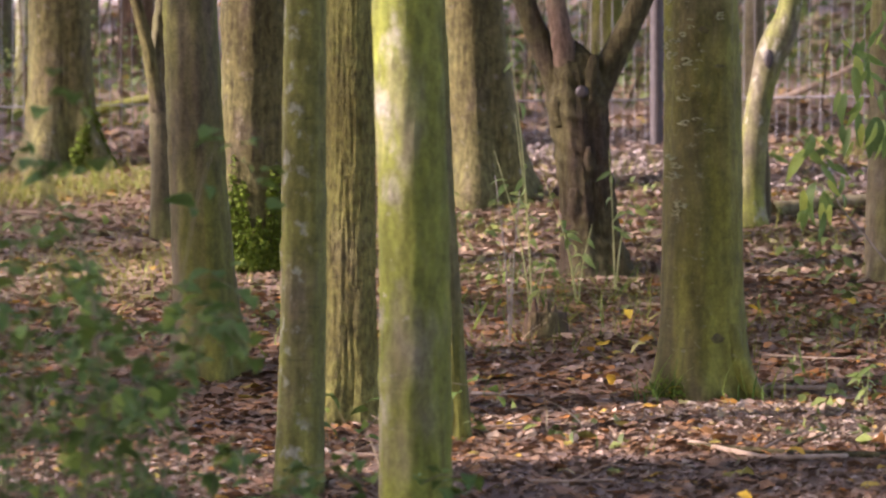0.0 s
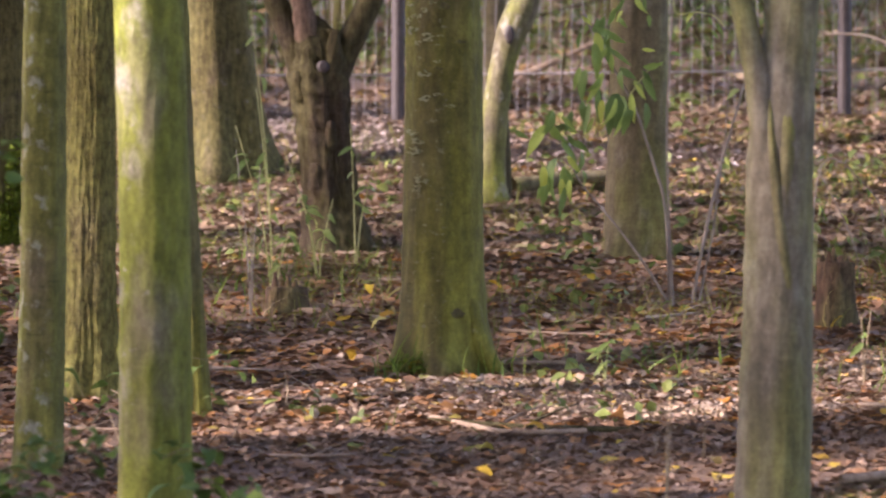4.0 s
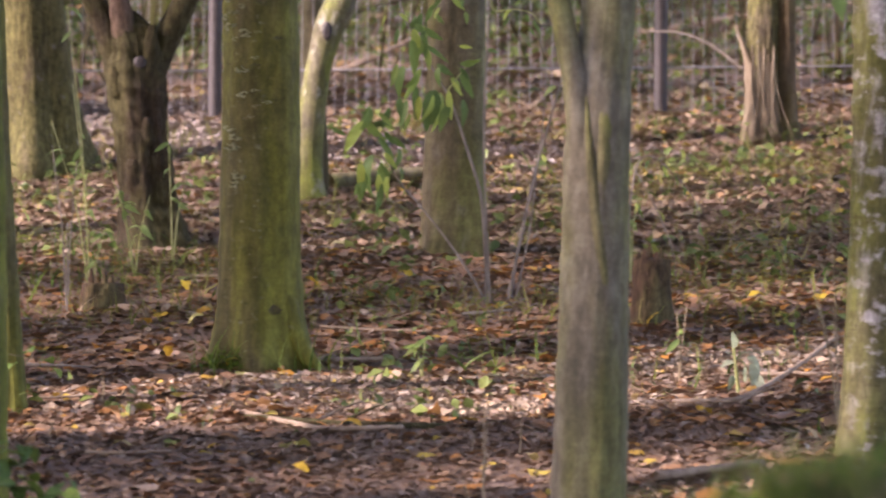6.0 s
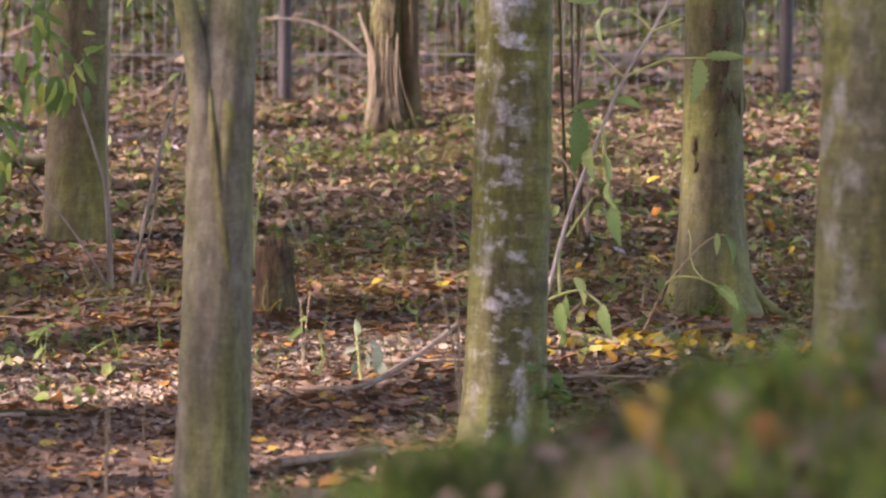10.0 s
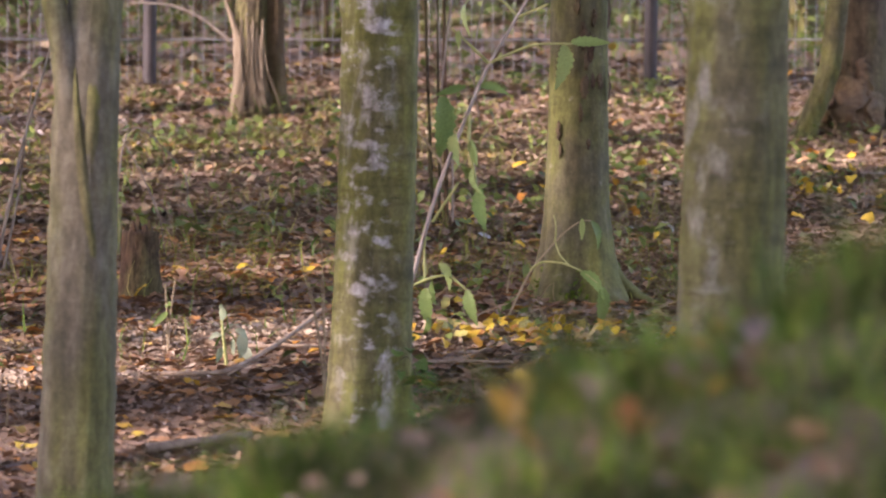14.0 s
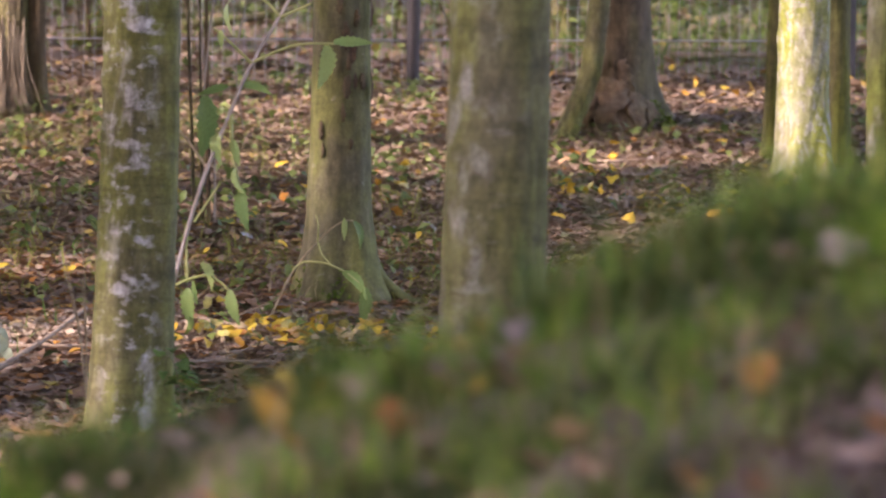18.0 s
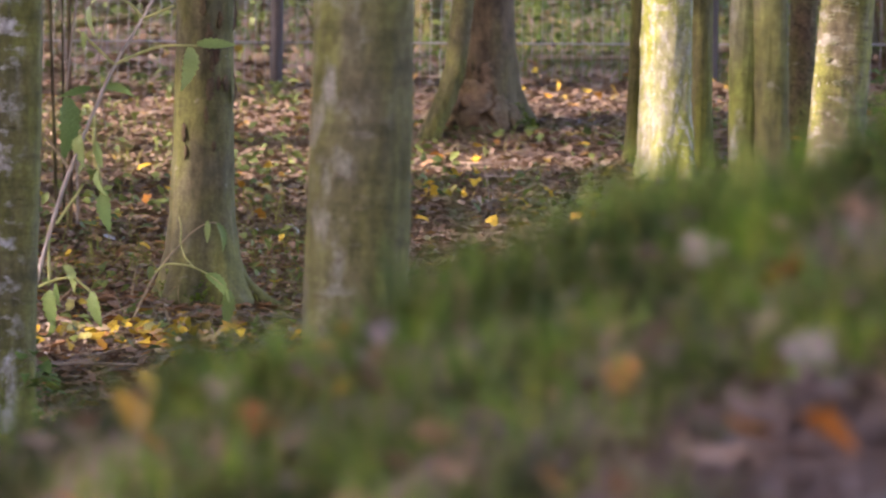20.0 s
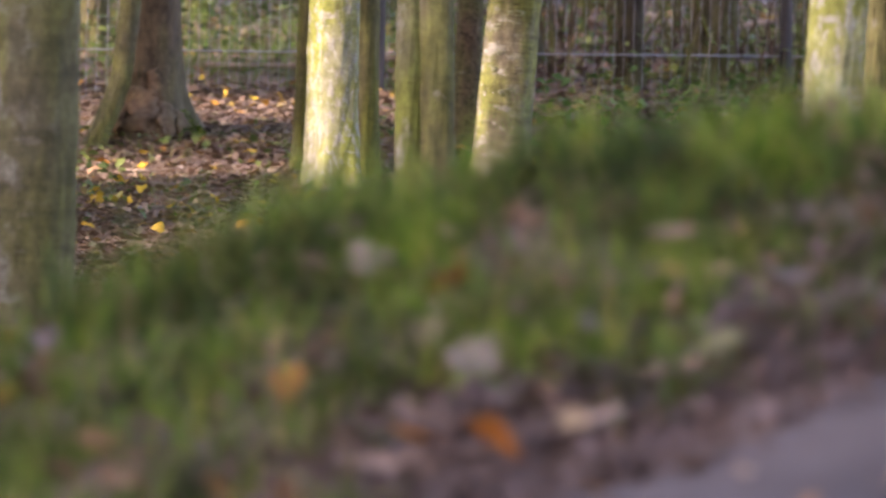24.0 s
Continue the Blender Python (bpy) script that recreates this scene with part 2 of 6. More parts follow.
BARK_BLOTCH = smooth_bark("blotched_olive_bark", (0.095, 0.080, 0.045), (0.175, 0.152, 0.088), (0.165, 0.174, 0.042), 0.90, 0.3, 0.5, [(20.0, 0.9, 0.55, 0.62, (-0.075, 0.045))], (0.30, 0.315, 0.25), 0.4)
BARK_RIDGED = bark("ridged_bark", (0.085, 0.074, 0.036), (0.34, 0.325, 0.14), (0.25, 0.25, 0.070), 0.60, (0.72, 0.77), ridge=60.0, stretch=0.45, depth=1.3, mottle=0.6, fissure=0.12)
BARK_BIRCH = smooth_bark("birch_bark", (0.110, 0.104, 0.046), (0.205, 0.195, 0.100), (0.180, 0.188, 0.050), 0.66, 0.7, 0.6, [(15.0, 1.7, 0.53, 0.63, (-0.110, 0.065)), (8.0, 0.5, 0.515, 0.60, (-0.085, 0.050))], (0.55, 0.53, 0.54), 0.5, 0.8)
BARK_CHERRY = bark("banded_bark", (0.085, 0.063, 0.042), (0.24, 0.185, 0.12), (0.18, 0.175, 0.065), 0.55, (0.64, 0.70), (0.33, 0.31, 0.24), 14.0, 60.0, 1.6, 0.9, 1.0, 0.7, 0.25, 0.9)
BARK_CRACKED = smooth_bark("smooth_grey_olive_bark", (0.112, 0.103, 0.060), (0.192, 0.178, 0.112), (0.170, 0.174, 0.055), 0.66, 0.35, 0.35, [(15.0, 1.0, 0.66, 0.74, None)], (0.30, 0.28, 0.21), 0.5)
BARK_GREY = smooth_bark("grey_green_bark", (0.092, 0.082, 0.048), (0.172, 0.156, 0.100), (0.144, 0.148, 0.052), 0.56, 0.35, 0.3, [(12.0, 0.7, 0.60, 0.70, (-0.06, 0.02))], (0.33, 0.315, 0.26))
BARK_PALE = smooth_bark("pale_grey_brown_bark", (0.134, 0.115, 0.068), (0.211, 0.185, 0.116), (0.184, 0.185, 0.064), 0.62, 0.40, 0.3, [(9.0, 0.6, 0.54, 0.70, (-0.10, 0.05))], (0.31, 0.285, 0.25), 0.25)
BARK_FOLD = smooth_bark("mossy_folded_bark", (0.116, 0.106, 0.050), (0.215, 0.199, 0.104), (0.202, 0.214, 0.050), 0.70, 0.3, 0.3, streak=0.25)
# Pale left-hand patches put the lit side into the bark's colour.
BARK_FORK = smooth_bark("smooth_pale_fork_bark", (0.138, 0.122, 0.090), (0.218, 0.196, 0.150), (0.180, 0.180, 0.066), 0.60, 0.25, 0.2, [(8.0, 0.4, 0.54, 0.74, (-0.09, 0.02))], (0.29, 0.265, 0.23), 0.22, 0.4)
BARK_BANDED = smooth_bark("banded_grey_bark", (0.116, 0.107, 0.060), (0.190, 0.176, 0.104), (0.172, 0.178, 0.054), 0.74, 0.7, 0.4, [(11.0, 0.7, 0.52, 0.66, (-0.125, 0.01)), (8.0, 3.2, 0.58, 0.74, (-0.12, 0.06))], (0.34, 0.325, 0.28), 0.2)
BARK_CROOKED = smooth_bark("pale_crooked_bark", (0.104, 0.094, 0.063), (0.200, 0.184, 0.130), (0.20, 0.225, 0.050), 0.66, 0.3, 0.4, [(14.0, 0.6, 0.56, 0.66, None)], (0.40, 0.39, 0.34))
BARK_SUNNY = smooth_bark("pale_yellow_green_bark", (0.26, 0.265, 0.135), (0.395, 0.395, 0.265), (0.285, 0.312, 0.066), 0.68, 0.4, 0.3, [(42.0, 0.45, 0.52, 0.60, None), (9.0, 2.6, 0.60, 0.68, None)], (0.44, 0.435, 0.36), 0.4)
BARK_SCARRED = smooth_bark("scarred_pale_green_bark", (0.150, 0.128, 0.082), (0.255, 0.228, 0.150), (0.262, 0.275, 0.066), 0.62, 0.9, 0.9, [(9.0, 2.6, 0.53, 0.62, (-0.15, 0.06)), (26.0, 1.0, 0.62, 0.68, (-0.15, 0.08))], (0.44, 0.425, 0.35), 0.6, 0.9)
BARK_TORN = bark("torn_orange_brown_wood", (0.16, 0.105, 0.065), (0.30, 0.20, 0.12), (0.19, 0.145, 0.08), 0.4, (0.75, 0.8), ridge=24.0, stretch=0.5, depth=0.4, mottle=0.4, fissure=0.12)
BARK_BROWN = bark("dark_brown_bark", (0.040, 0.032, 0.022), (0.125, 0.096, 0.064), (0.105, 0.098, 0.040), 0.50, (0.72, 0.76), (0.20, 0.18, 0.15), depth=1.0, mottle=0.7, fissure=0.3)
BARK_RED = bark("rotten_red_brown_bark", (0.060, 0.040, 0.028), (0.22, 0.14, 0.088), (0.16, 0.14, 0.06), 0.36, (0.72, 0.78), depth=1.0, fissure=0.4)
BARK_UMBER = smooth_bark("smooth_umber_bark", (0.104, 0.074, 0.046), (0.190, 0.142, 0.088), (0.140, 0.122, 0.046), 0.42, 0.35, 0.4, streak=0.3, relief=0.8)
BARK_STUB = bark("torn_pinkish_brown_wood", (0.11, 0.075, 0.055), (0.29, 0.21, 0.16), (0.19, 0.15, 0.10), 0.3, (0.75, 0.8), ridge=30.0, stretch=0.3, depth=0.8, mottle=0.5, fissure=0.4)
MOSS = leafy("moss_tufts", [(0.0, (0.055, 0.105, 0.008)), (1.0, (0.15, 0.22, 0.018))], thin=0.2, rough=0.9)
MOSSY_GRASS = leafy("sunlit_mossy_grass", [(0.0, (0.16, 0.19, 0.04)), (0.7, (0.28, 0.30, 0.06)), (1.0, (0.40, 0.36, 0.14))], thin=0.3, rough=0.7)
LITTER = leafy("dead_leaves", [(0.0, (0.195, 0.118, 0.074)), (0.25, (0.235, 0.135, 0.080)), (0.45, (0.27, 0.152, 0.080)), (0.58, (0.315, 0.165, 0.065)), (0.70, (0.37, 0.165, 0.045)), (0.77, (0.31, 0.205, 0.125)), (0.84, (0.36, 0.275, 0.20)),
                               (0.90, (0.40, 0.17, 0.035)), (0.95, (0.46, 0.24, 0.035)), (0.975, (0.50, 0.37, 0.06)), (1.0, (0.17, 0.20, 0.06))], thin=0.1, rough=0.65)
FAR_LITTER = leafy("dull_dead_leaves", [(0.0, (0.17, 0.110, 0.072)), (0.25, (0.22, 0.152, 0.10)), (0.40, (0.20, 0.190, 0.10)), (0.55, (0.25, 0.175, 0.105)), (0.75, (0.30, 0.215, 0.155)), (0.90, (0.33, 0.275, 0.20)), (0.96, (0.42, 0.22, 0.05)), (1.0, (0.46, 0.36, 0.07))], thin=0.1, rough=0.8)
CRUMBS = leafy("crumbled_leaves", [(0.0, (0.170, 0.112, 0.074)), (0.4, (0.21, 0.140, 0.090)), (0.75, (0.27, 0.18, 0.125)), (0.93, (0.33, 0.25, 0.19)), (1.0, (0.40, 0.34, 0.28))], thin=0.0, rough=0.8)
# Litter for the sunny strip: part of the sunlight is in its colour.
PALE_LITTER = leafy("sunlit_tone_dead_leaves", [(0.0, (0.20, 0.14, 0.105)), (0.5, (0.34, 0.265, 0.205)), (0.85, (0.48, 0.40, 0.325)), (1.0, (0.50, 0.36, 0.08))], thin=0.1, rough=0.7)
TAN_LITTER = leafy("dry_tan_leaves", [(0.0, (0.20, 0.14, 0.09)), (0.6, (0.30, 0.22, 0.15)), (0.9, (0.38, 0.30, 0.22)), (1.0, (0.46, 0.33, 0.07))], thin=0.1, rough=0.8)
RUSSET_LITTER = leafy("dull_russet_leaves", [(0.0, (0.095, 0.058, 0.045)), (0.45, (0.155, 0.092, 0.066)), (0.8, (0.24, 0.155, 0.115)), (0.95, (0.33, 0.25, 0.20)), (1.0, (0.42, 0.19, 0.04))], thin=0.1, rough=0.8)
BANK_LITTER = leafy("damp_brown_leaves", [(0.0, (0.135, 0.085, 0.058)), (0.4, (0.22, 0.135, 0.085)), (0.7, (0.30, 0.20, 0.145)), (0.86, (0.36, 0.27, 0.215)), (0.93, (0.36, 0.17, 0.05)), (1.0, (0.42, 0.30, 0.07))], thin=0.1, rough=0.7)
# Far litter whose pale tone stands in for bright sun patches.
PALE_FAR = leafy("sunlit_tone_grey_leaves", [(0.0, (0.20, 0.155, 0.13)), (0.6, (0.30, 0.25, 0.225)), (1.0, (0.42, 0.38, 0.37))], thin=0.1, rough=0.8)
DULL = leafy("dull_fallen_leaf", [(0.0, (0.30, 0.12, 0.03)), (0.3, (0.24, 0.14, 0.07)), (0.55, (0.36, 0.27, 0.20)), (0.75, (0.30, 0.24, 0.225)), (0.9, (0.42, 0.17, 0.03)), (1.0, (0.50, 0.36, 0.05))], "object", 0.15, 0.7)
SINGLE = leafy("bright_fallen_leaf", [(0.0, (0.62, 0.46, 0.05)), (0.45, (0.58, 0.37, 0.04)), (0.62, (0.44, 0.19, 0.03)), (0.8, (0.40, 0.30, 0.20)), (1.0, (0.48, 0.46, 0.12))], "object", 0.2, 0.65)
GREEN = leafy("green_leaves", [(0.0, (0.08, 0.12, 0.035)), (0.5, (0.13, 0.185, 0.05)), (1.0, (0.22, 0.27, 0.07))], thin=0.3, rough=0.55)
ELDER_LEAF = leafy("hanging_leaves", [(0.0, (0.12, 0.205, 0.065)), (0.55, (0.20, 0.32, 0.085)), (0.8, (0.34, 0.47, 0.11)), (1.0, (0.52, 0.60, 0.12))], "object", 0.5, 0.45, 40.0)
PALE_LEAF = leafy("pale_downy_leaves", [(0.0, (0.30, 0.37, 0.24)), (1.0, (0.46, 0.52, 0.38))], "object", 0.35, 0.8, 40.0)
# Whitish curled leaves, their colour raised for the sun on them.
SUNLIT_CURLED = leafy("sunlit_tone_curled_leaves", [(0.0, (0.32, 0.24, 0.17)), (0.6, (0.41, 0.33, 0.245)), (1.0, (0.48, 0.41, 0.32))], thin=0.15, rough=0.7)
SHRUB_LEAF = leafy("shrub_leaves", [(0.0, (0.16, 0.255, 0.08)), (0.6, (0.27, 0.385, 0.12)), (1.0, (0.46, 0.55, 0.20))], "object", 0.6, 0.4, 40.0)
DARK_GREEN = leafy("bramble_leaves", [(0.0, (0.06, 0.12, 0.028)), (0.7, (0.11, 0.19, 0.042)), (1.0, (0.22, 0.31, 0.05))], thin=0.3, rough=0.7)
GRASS = leafy("grass_blades", [(0.0, (0.06, 0.13, 0.018)), (0.6, (0.12, 0.225, 0.035)), (0.9, (0.24, 0.31, 0.06)), (1.0, (0.36, 0.30, 0.14))], thin=0.35, rough=0.6)
LUSH = leafy("lush_grass_blades", [(0.0, (0.062, 0.122, 0.014)), (0.55, (0.118, 0.206, 0.027)), (0.80, (0.215, 0.265, 0.045)), (0.93, (0.31, 0.30, 0.075)), (1.0, (0.36, 0.26, 0.15))], thin=0.35, rough=0.6, tufts=7.0)
STRAW = leafy("dry_grass", [(0.0, (0.22, 0.165, 0.10)), (1.0, (0.44, 0.36, 0.24))], thin=0.15, rough=0.7)
STEM = plain("green_stem", (0.24, 0.28, 0.085), (0.40, 0.39, 0.16), 25.0, 0.6)
TWIG = plain("twig", (0.13, 0.105, 0.085), (0.30, 0.255, 0.215), 40.0, 0.8, stretch=(1, 1, 0.3))
CANE = plain("green_brown_cane", (0.075, 0.070, 0.035), (0.16, 0.14, 0.07), 40.0, 0.7)
PALE_TWIG = plain("pale_pinkish_twig", (0.25, 0.205, 0.18), (0.44, 0.385, 0.35), 40.0, 0.7, stretch=(1, 1, 0.3))
DEADWOOD = plain("weathered_dead_wood", (0.17, 0.118, 0.080), (0.36, 0.272, 0.198), 35.0, 0.85, stretch=(1, 1, 1), bump=0.6)
SPLINTER = plain("torn_wood", (0.125, 0.095, 0.062), (0.25, 0.198, 0.138), 45.0, 0.85, stretch=(1, 1, 0.15), bump=0.9)
STEEL = plain("galvanised_steel_wire", (0.22, 0.21, 0.225), (0.36, 0.35, 0.37), 60.0, 0.5, 0.4, bump=0.05)
# Darker than the soil: the bank's shade is put into this colour.
EARTH = plain("bare_earth_dark_for_shade", (0.115, 0.078, 0.068), (0.20, 0.142, 0.125), 25.0, 0.95)
CLAY = plain("trodden_grey_clay", (0.084, 0.066, 0.061), (0.138, 0.113, 0.107), 9.0, 0.9, bump=0.5)
POST_DARK = plain("dark_post_and_hole", (0.024, 0.019, 0.020), (0.048, 0.038, 0.040), 30.0, 0.6)
CANOPY = leafy("autumn_crown_leaves", [(0.0, (0.07, 0.11, 0.025)), (0.6, (0.20, 0.19, 0.04)), (1.0, (0.40, 0.26, 0.05))], thin=0.4)


# ---- mesh helpers ----
def mesh_from(name, verts, faces, mat, smooth=True):
    """verts (n, 3); faces (m, k): all of the same number of corners."""
    me = bpy.data.meshes.new(name)
    verts, faces = np.asarray(verts, np.float32), np.asarray(faces, np.int32)
    m, k = faces.shape
    me.vertices.add(len(verts))
    me.vertices.foreach_set("co", verts.ravel())
    me.loops.add(m * k)
    me.loops.foreach_set("vertex_index", faces.ravel())
    me.polygons.add(m)
    me.polygons.foreach_set("loop_start", np.arange(0, m * k, k, dtype=np.int32))
    me.polygons.foreach_set("use_smooth", np.full(m, smooth, dtype=bool))
    me.update(calc_edges=True)
    me.validate()
    me.materials.append(mat)
    return me


def part(name, me, parent, label="", at=(0, 0, 0)):
    ob = new(name, me)
    ob.parent = parent
    ob.location = at
    if label:
        tagged(ob, label)
    return ob


def thing(name, at, label, category, group="", kind=""):
    ob = new(name)
    ob.location = at
    ob.empty_display_size = 0.1
    return tagged(ob, label, category, group, kind)


def tube_arrays(pts, radii, seg=8, cap=True):
    """A tapered tube along pts, as verts and quads."""
    pts = np.asarray(pts, float)
    n = len(pts)
    d = np.gradient(pts, axis=0)
    d /= np.linalg.norm(d, axis=1)[:, None] + 1e-9
    ref = np.where(np.abs(d[:, 2:3]) < 0.9, np.array([[0, 0, 1.0]]), np.array([[1.0, 0, 0]]))
    u = np.cross(d, ref)
    u /= np.linalg.norm(u, axis=1)[:, None] + 1e-9
    v = np.cross(d, u)
    for i in range(1, n):
        if np.dot(u[i], u[i - 1]) < 0:
            u[i], v[i] = -u[i], -v[i]
    a = np.linspace(0, 2 * np.pi, seg, endpoint=False)
    ring = np.cos(a)[None, :, None] * u[:, None, :] + np.sin(a)[None, :, None] * v[:, None, :]
    verts = (pts[:, None, :] + ring * np.asarray(radii, float)[:, None, None]).reshape(-1, 3)
    faces = []
    for i in range(n - 1):
        for j in range(seg):
            k = (j + 1) % seg
            faces.append((i * seg + j, i * seg + k, (i + 1) * seg + k, (i + 1) * seg + j))
    if cap:
        verts = np.vstack([verts, pts[-1:]])
        top = (n - 1) * seg
        for j in range(0, seg, 2):
            faces.append((top + j, top + (j + 1) % seg, top + (j + 2) % seg, n * seg))
    return verts, np.array(faces)


def smooth_path(pts, n=16):
    """Points along a soft curve through the given ones."""
    p = np.asarray(pts, float)
    t = np.linspace(0, 1, len(p))
    s = np.linspace(0, 1, n)
    out = np.stack([np.interp(s, t, p[:, i]) for i in range(3)], 1)
    for _ in range(2):
        out[1:-1] = 0.25 * out[:-2] + 0.5 * out[1:-1] + 0.25 * out[2:]
    return out


def tube(name, pts, r0, r1, mat, seg=7, n=14, knots=0.0):
    p = smooth_path(pts, n)
    r = np.linspace(r0, r1, n)
    if knots:
        r = r * (1 + knots * np.sin(np.arange(n) * 2.3) * np.cos(np.arange(n) * 1.1))
    v, f = tube_arrays(p, r, seg)
    return mesh_from(name, v, f, mat)


def leaf_shape(length, width, rows=5, curl=0.3, fold=0.25, droop=0.2, teeth=0.0):
    """A leaf along +y from its base, three points across."""
    t = np.linspace(0, 1, rows)
    w = width * 0.5 * np.sin(np.pi * np.clip(t, 0.03, 0.97) ** 0.75) ** 0.8
    if teeth:
        w = w * (1 + teeth * (np.arange(rows) % 2))
    v = []
    for i in range(rows):
        z = -droop * length * t[i] ** 2 + curl * length * 0.15 * math.sin(t[i] * 3.1)
        for s in (-1, 0, 1):
            v.append((s * w[i], t[i] * length, z + abs(s) * w[i] * fold))
    f = []
    for i in range(rows - 1):
        for s in (0, 1):
            a = i * 3 + s
            f.append((a, a + 1, a + 4, a + 3))
    return np.array(v), np.array(f)


def rotations(rng, n, tilt, yaw=None):
    """n rotation matrices: any heading, tipped by about tilt radians."""
    yaw = rng.uniform(0, 2 * np.pi, n) if yaw is None else yaw
    ax, ay = rng.normal(0, tilt, n), rng.normal(0, tilt, n)
    cz, sz, cx, sx, cy, sy = np.cos(yaw), np.sin(yaw), np.cos(ax), np.sin(ax), np.cos(ay), np.sin(ay)
    o, i = np.zeros(n), np.ones(n)
    rz = np.stack([cz, -sz, o, sz, cz, o, o, o, i], 1).reshape(n, 3, 3)
    rx = np.stack([i, o, o, o, cx, -sx, o, sx, cx], 1).reshape(n, 3, 3)
    ry = np.stack([cy, o, sy, o, i, o, -sy, o, cy], 1).reshape(n, 3, 3)
    return rx @ ry @ rz


def scatter(shapes, rng, places, sizes, rot):
    """Copies of the shapes at the places, as one set of verts and faces."""
    places, sizes = np.asarray(places, float), np.asarray(sizes, float)
    pick = rng.integers(0, len(shapes), len(places))
    vs, fs, off = [], [], 0
    for k, (v, f) in enumerate(shapes):
        sel = np.nonzero(pick == k)[0]
        if not len(sel):
            continue
        w = np.einsum("nij,kj->nki", rot[sel], v) * sizes[sel, None, None] + places[sel, None, :]
        vs.append(w.reshape(-1, 3))
        fs.append((f[None] + (np.arange(len(sel)) * len(v))[:, None, None] + off).reshape(-1, f.shape[1]))
        off += len(sel) * len(v)
    return np.vstack(vs), np.vstack(fs)


# ---- ground ----
AX = radians(12)
BANK = radians(20)
BANK_ALONG = (-4.0, -2.0, -1.2, -0.9, -0.74, -0.55, -0.33, -0.2, 0.0, 0.15, 0.35, 0.6, 0.8, 1.5, 3.0, 6.0)
BANK_TOP = (-0.3, -0.15, 0.12, 0.24, 0.30, 0.345, 0.395, 0.44, 0.53, 0.60, 0.66, 0.70, 0.72, 0.85, 0.9, 0.6)


def height(x, y):
    """The wood's floor: a slope that rises away from the camera, and a grassy bank close by."""
    x, y = np.asarray(x, float), np.asarray(y, float)
    s = x * math.sin(AX) + y * math.cos(AX)
    k = 0.6
    soft = k * np.logaddexp(0, (s - 9.4) / k)
    hill = 30 * np.tanh(soft / 30)
    z = -0.26 + 0.128 * np.where(soft < 10, soft, np.minimum(soft, 10 + 12 * np.tanh((soft - 10) / 12)))
    far = np.clip((s - 6) / 4, 0, 1)
    z = z + far * (0.018 * np.sin(1.9 * x + 0.7 * y) * np.sin(1.3 * y - 0.6 * x) + 0.010 * np.sin(4.1 * x + 1.0) * np.sin(3.7 * y))
    sb = x * math.sin(BANK) + y * math.cos(BANK)
    tb = x * math.cos(BANK) - y * math.sin(BANK)
    top = np.interp(tb, BANK_ALONG, BANK_TOP)
    prof = np.where(sb < 4.3, top - 0.30 * (4.3 - sb), top - 0.10 * (sb - 4.3) - 0.16 * (sb - 4.3) ** 2)
    prof = prof + 0.012 * np.sin(5.1 * x + 1.3 * y) * np.sin(4.3 * y) + 0.012 * np.sin(13 * x) * np.sin(11 * y + 1)
    return np.logaddexp(z / 0.05, prof / 0.05) * 0.05


def ground_sheet():
    xs = np.concatenate([[-700, -300, -120, -60, -35, -22, -14, -9, -6.5], np.arange(-5, 12.01, 0.07), [13, 14.5, 17, 21, 28, 40, 70, 130, 300, 700]])
    ys = np.concatenate([[-700, -300, -120, -50, -25, -12, -6, -3, -1], np.arange(0, 24.01, 0.07), [25, 26.5, 29, 33, 39, 48, 65, 100, 200, 400, 800]])
    gx, gy = np.meshgrid(xs, ys)
    v = np.stack([gx, gy, height(gx, gy)], -1).reshape(-1, 3)
    nx, ny = len(xs), len(ys)
    i = (np.arange(ny - 1)[:, None] * nx + np.arange(nx - 1)[None, :]).ravel()
    f = np.stack([i, i + 1, i + nx + 1, i + nx], 1)
    ob = new("ground", mesh_from("ground", v, f, SOIL))
    return tagged(ob, "brown woodland floor of leaf mould rising to a fence", "ground", kind="structure")


ground = ground_sheet()


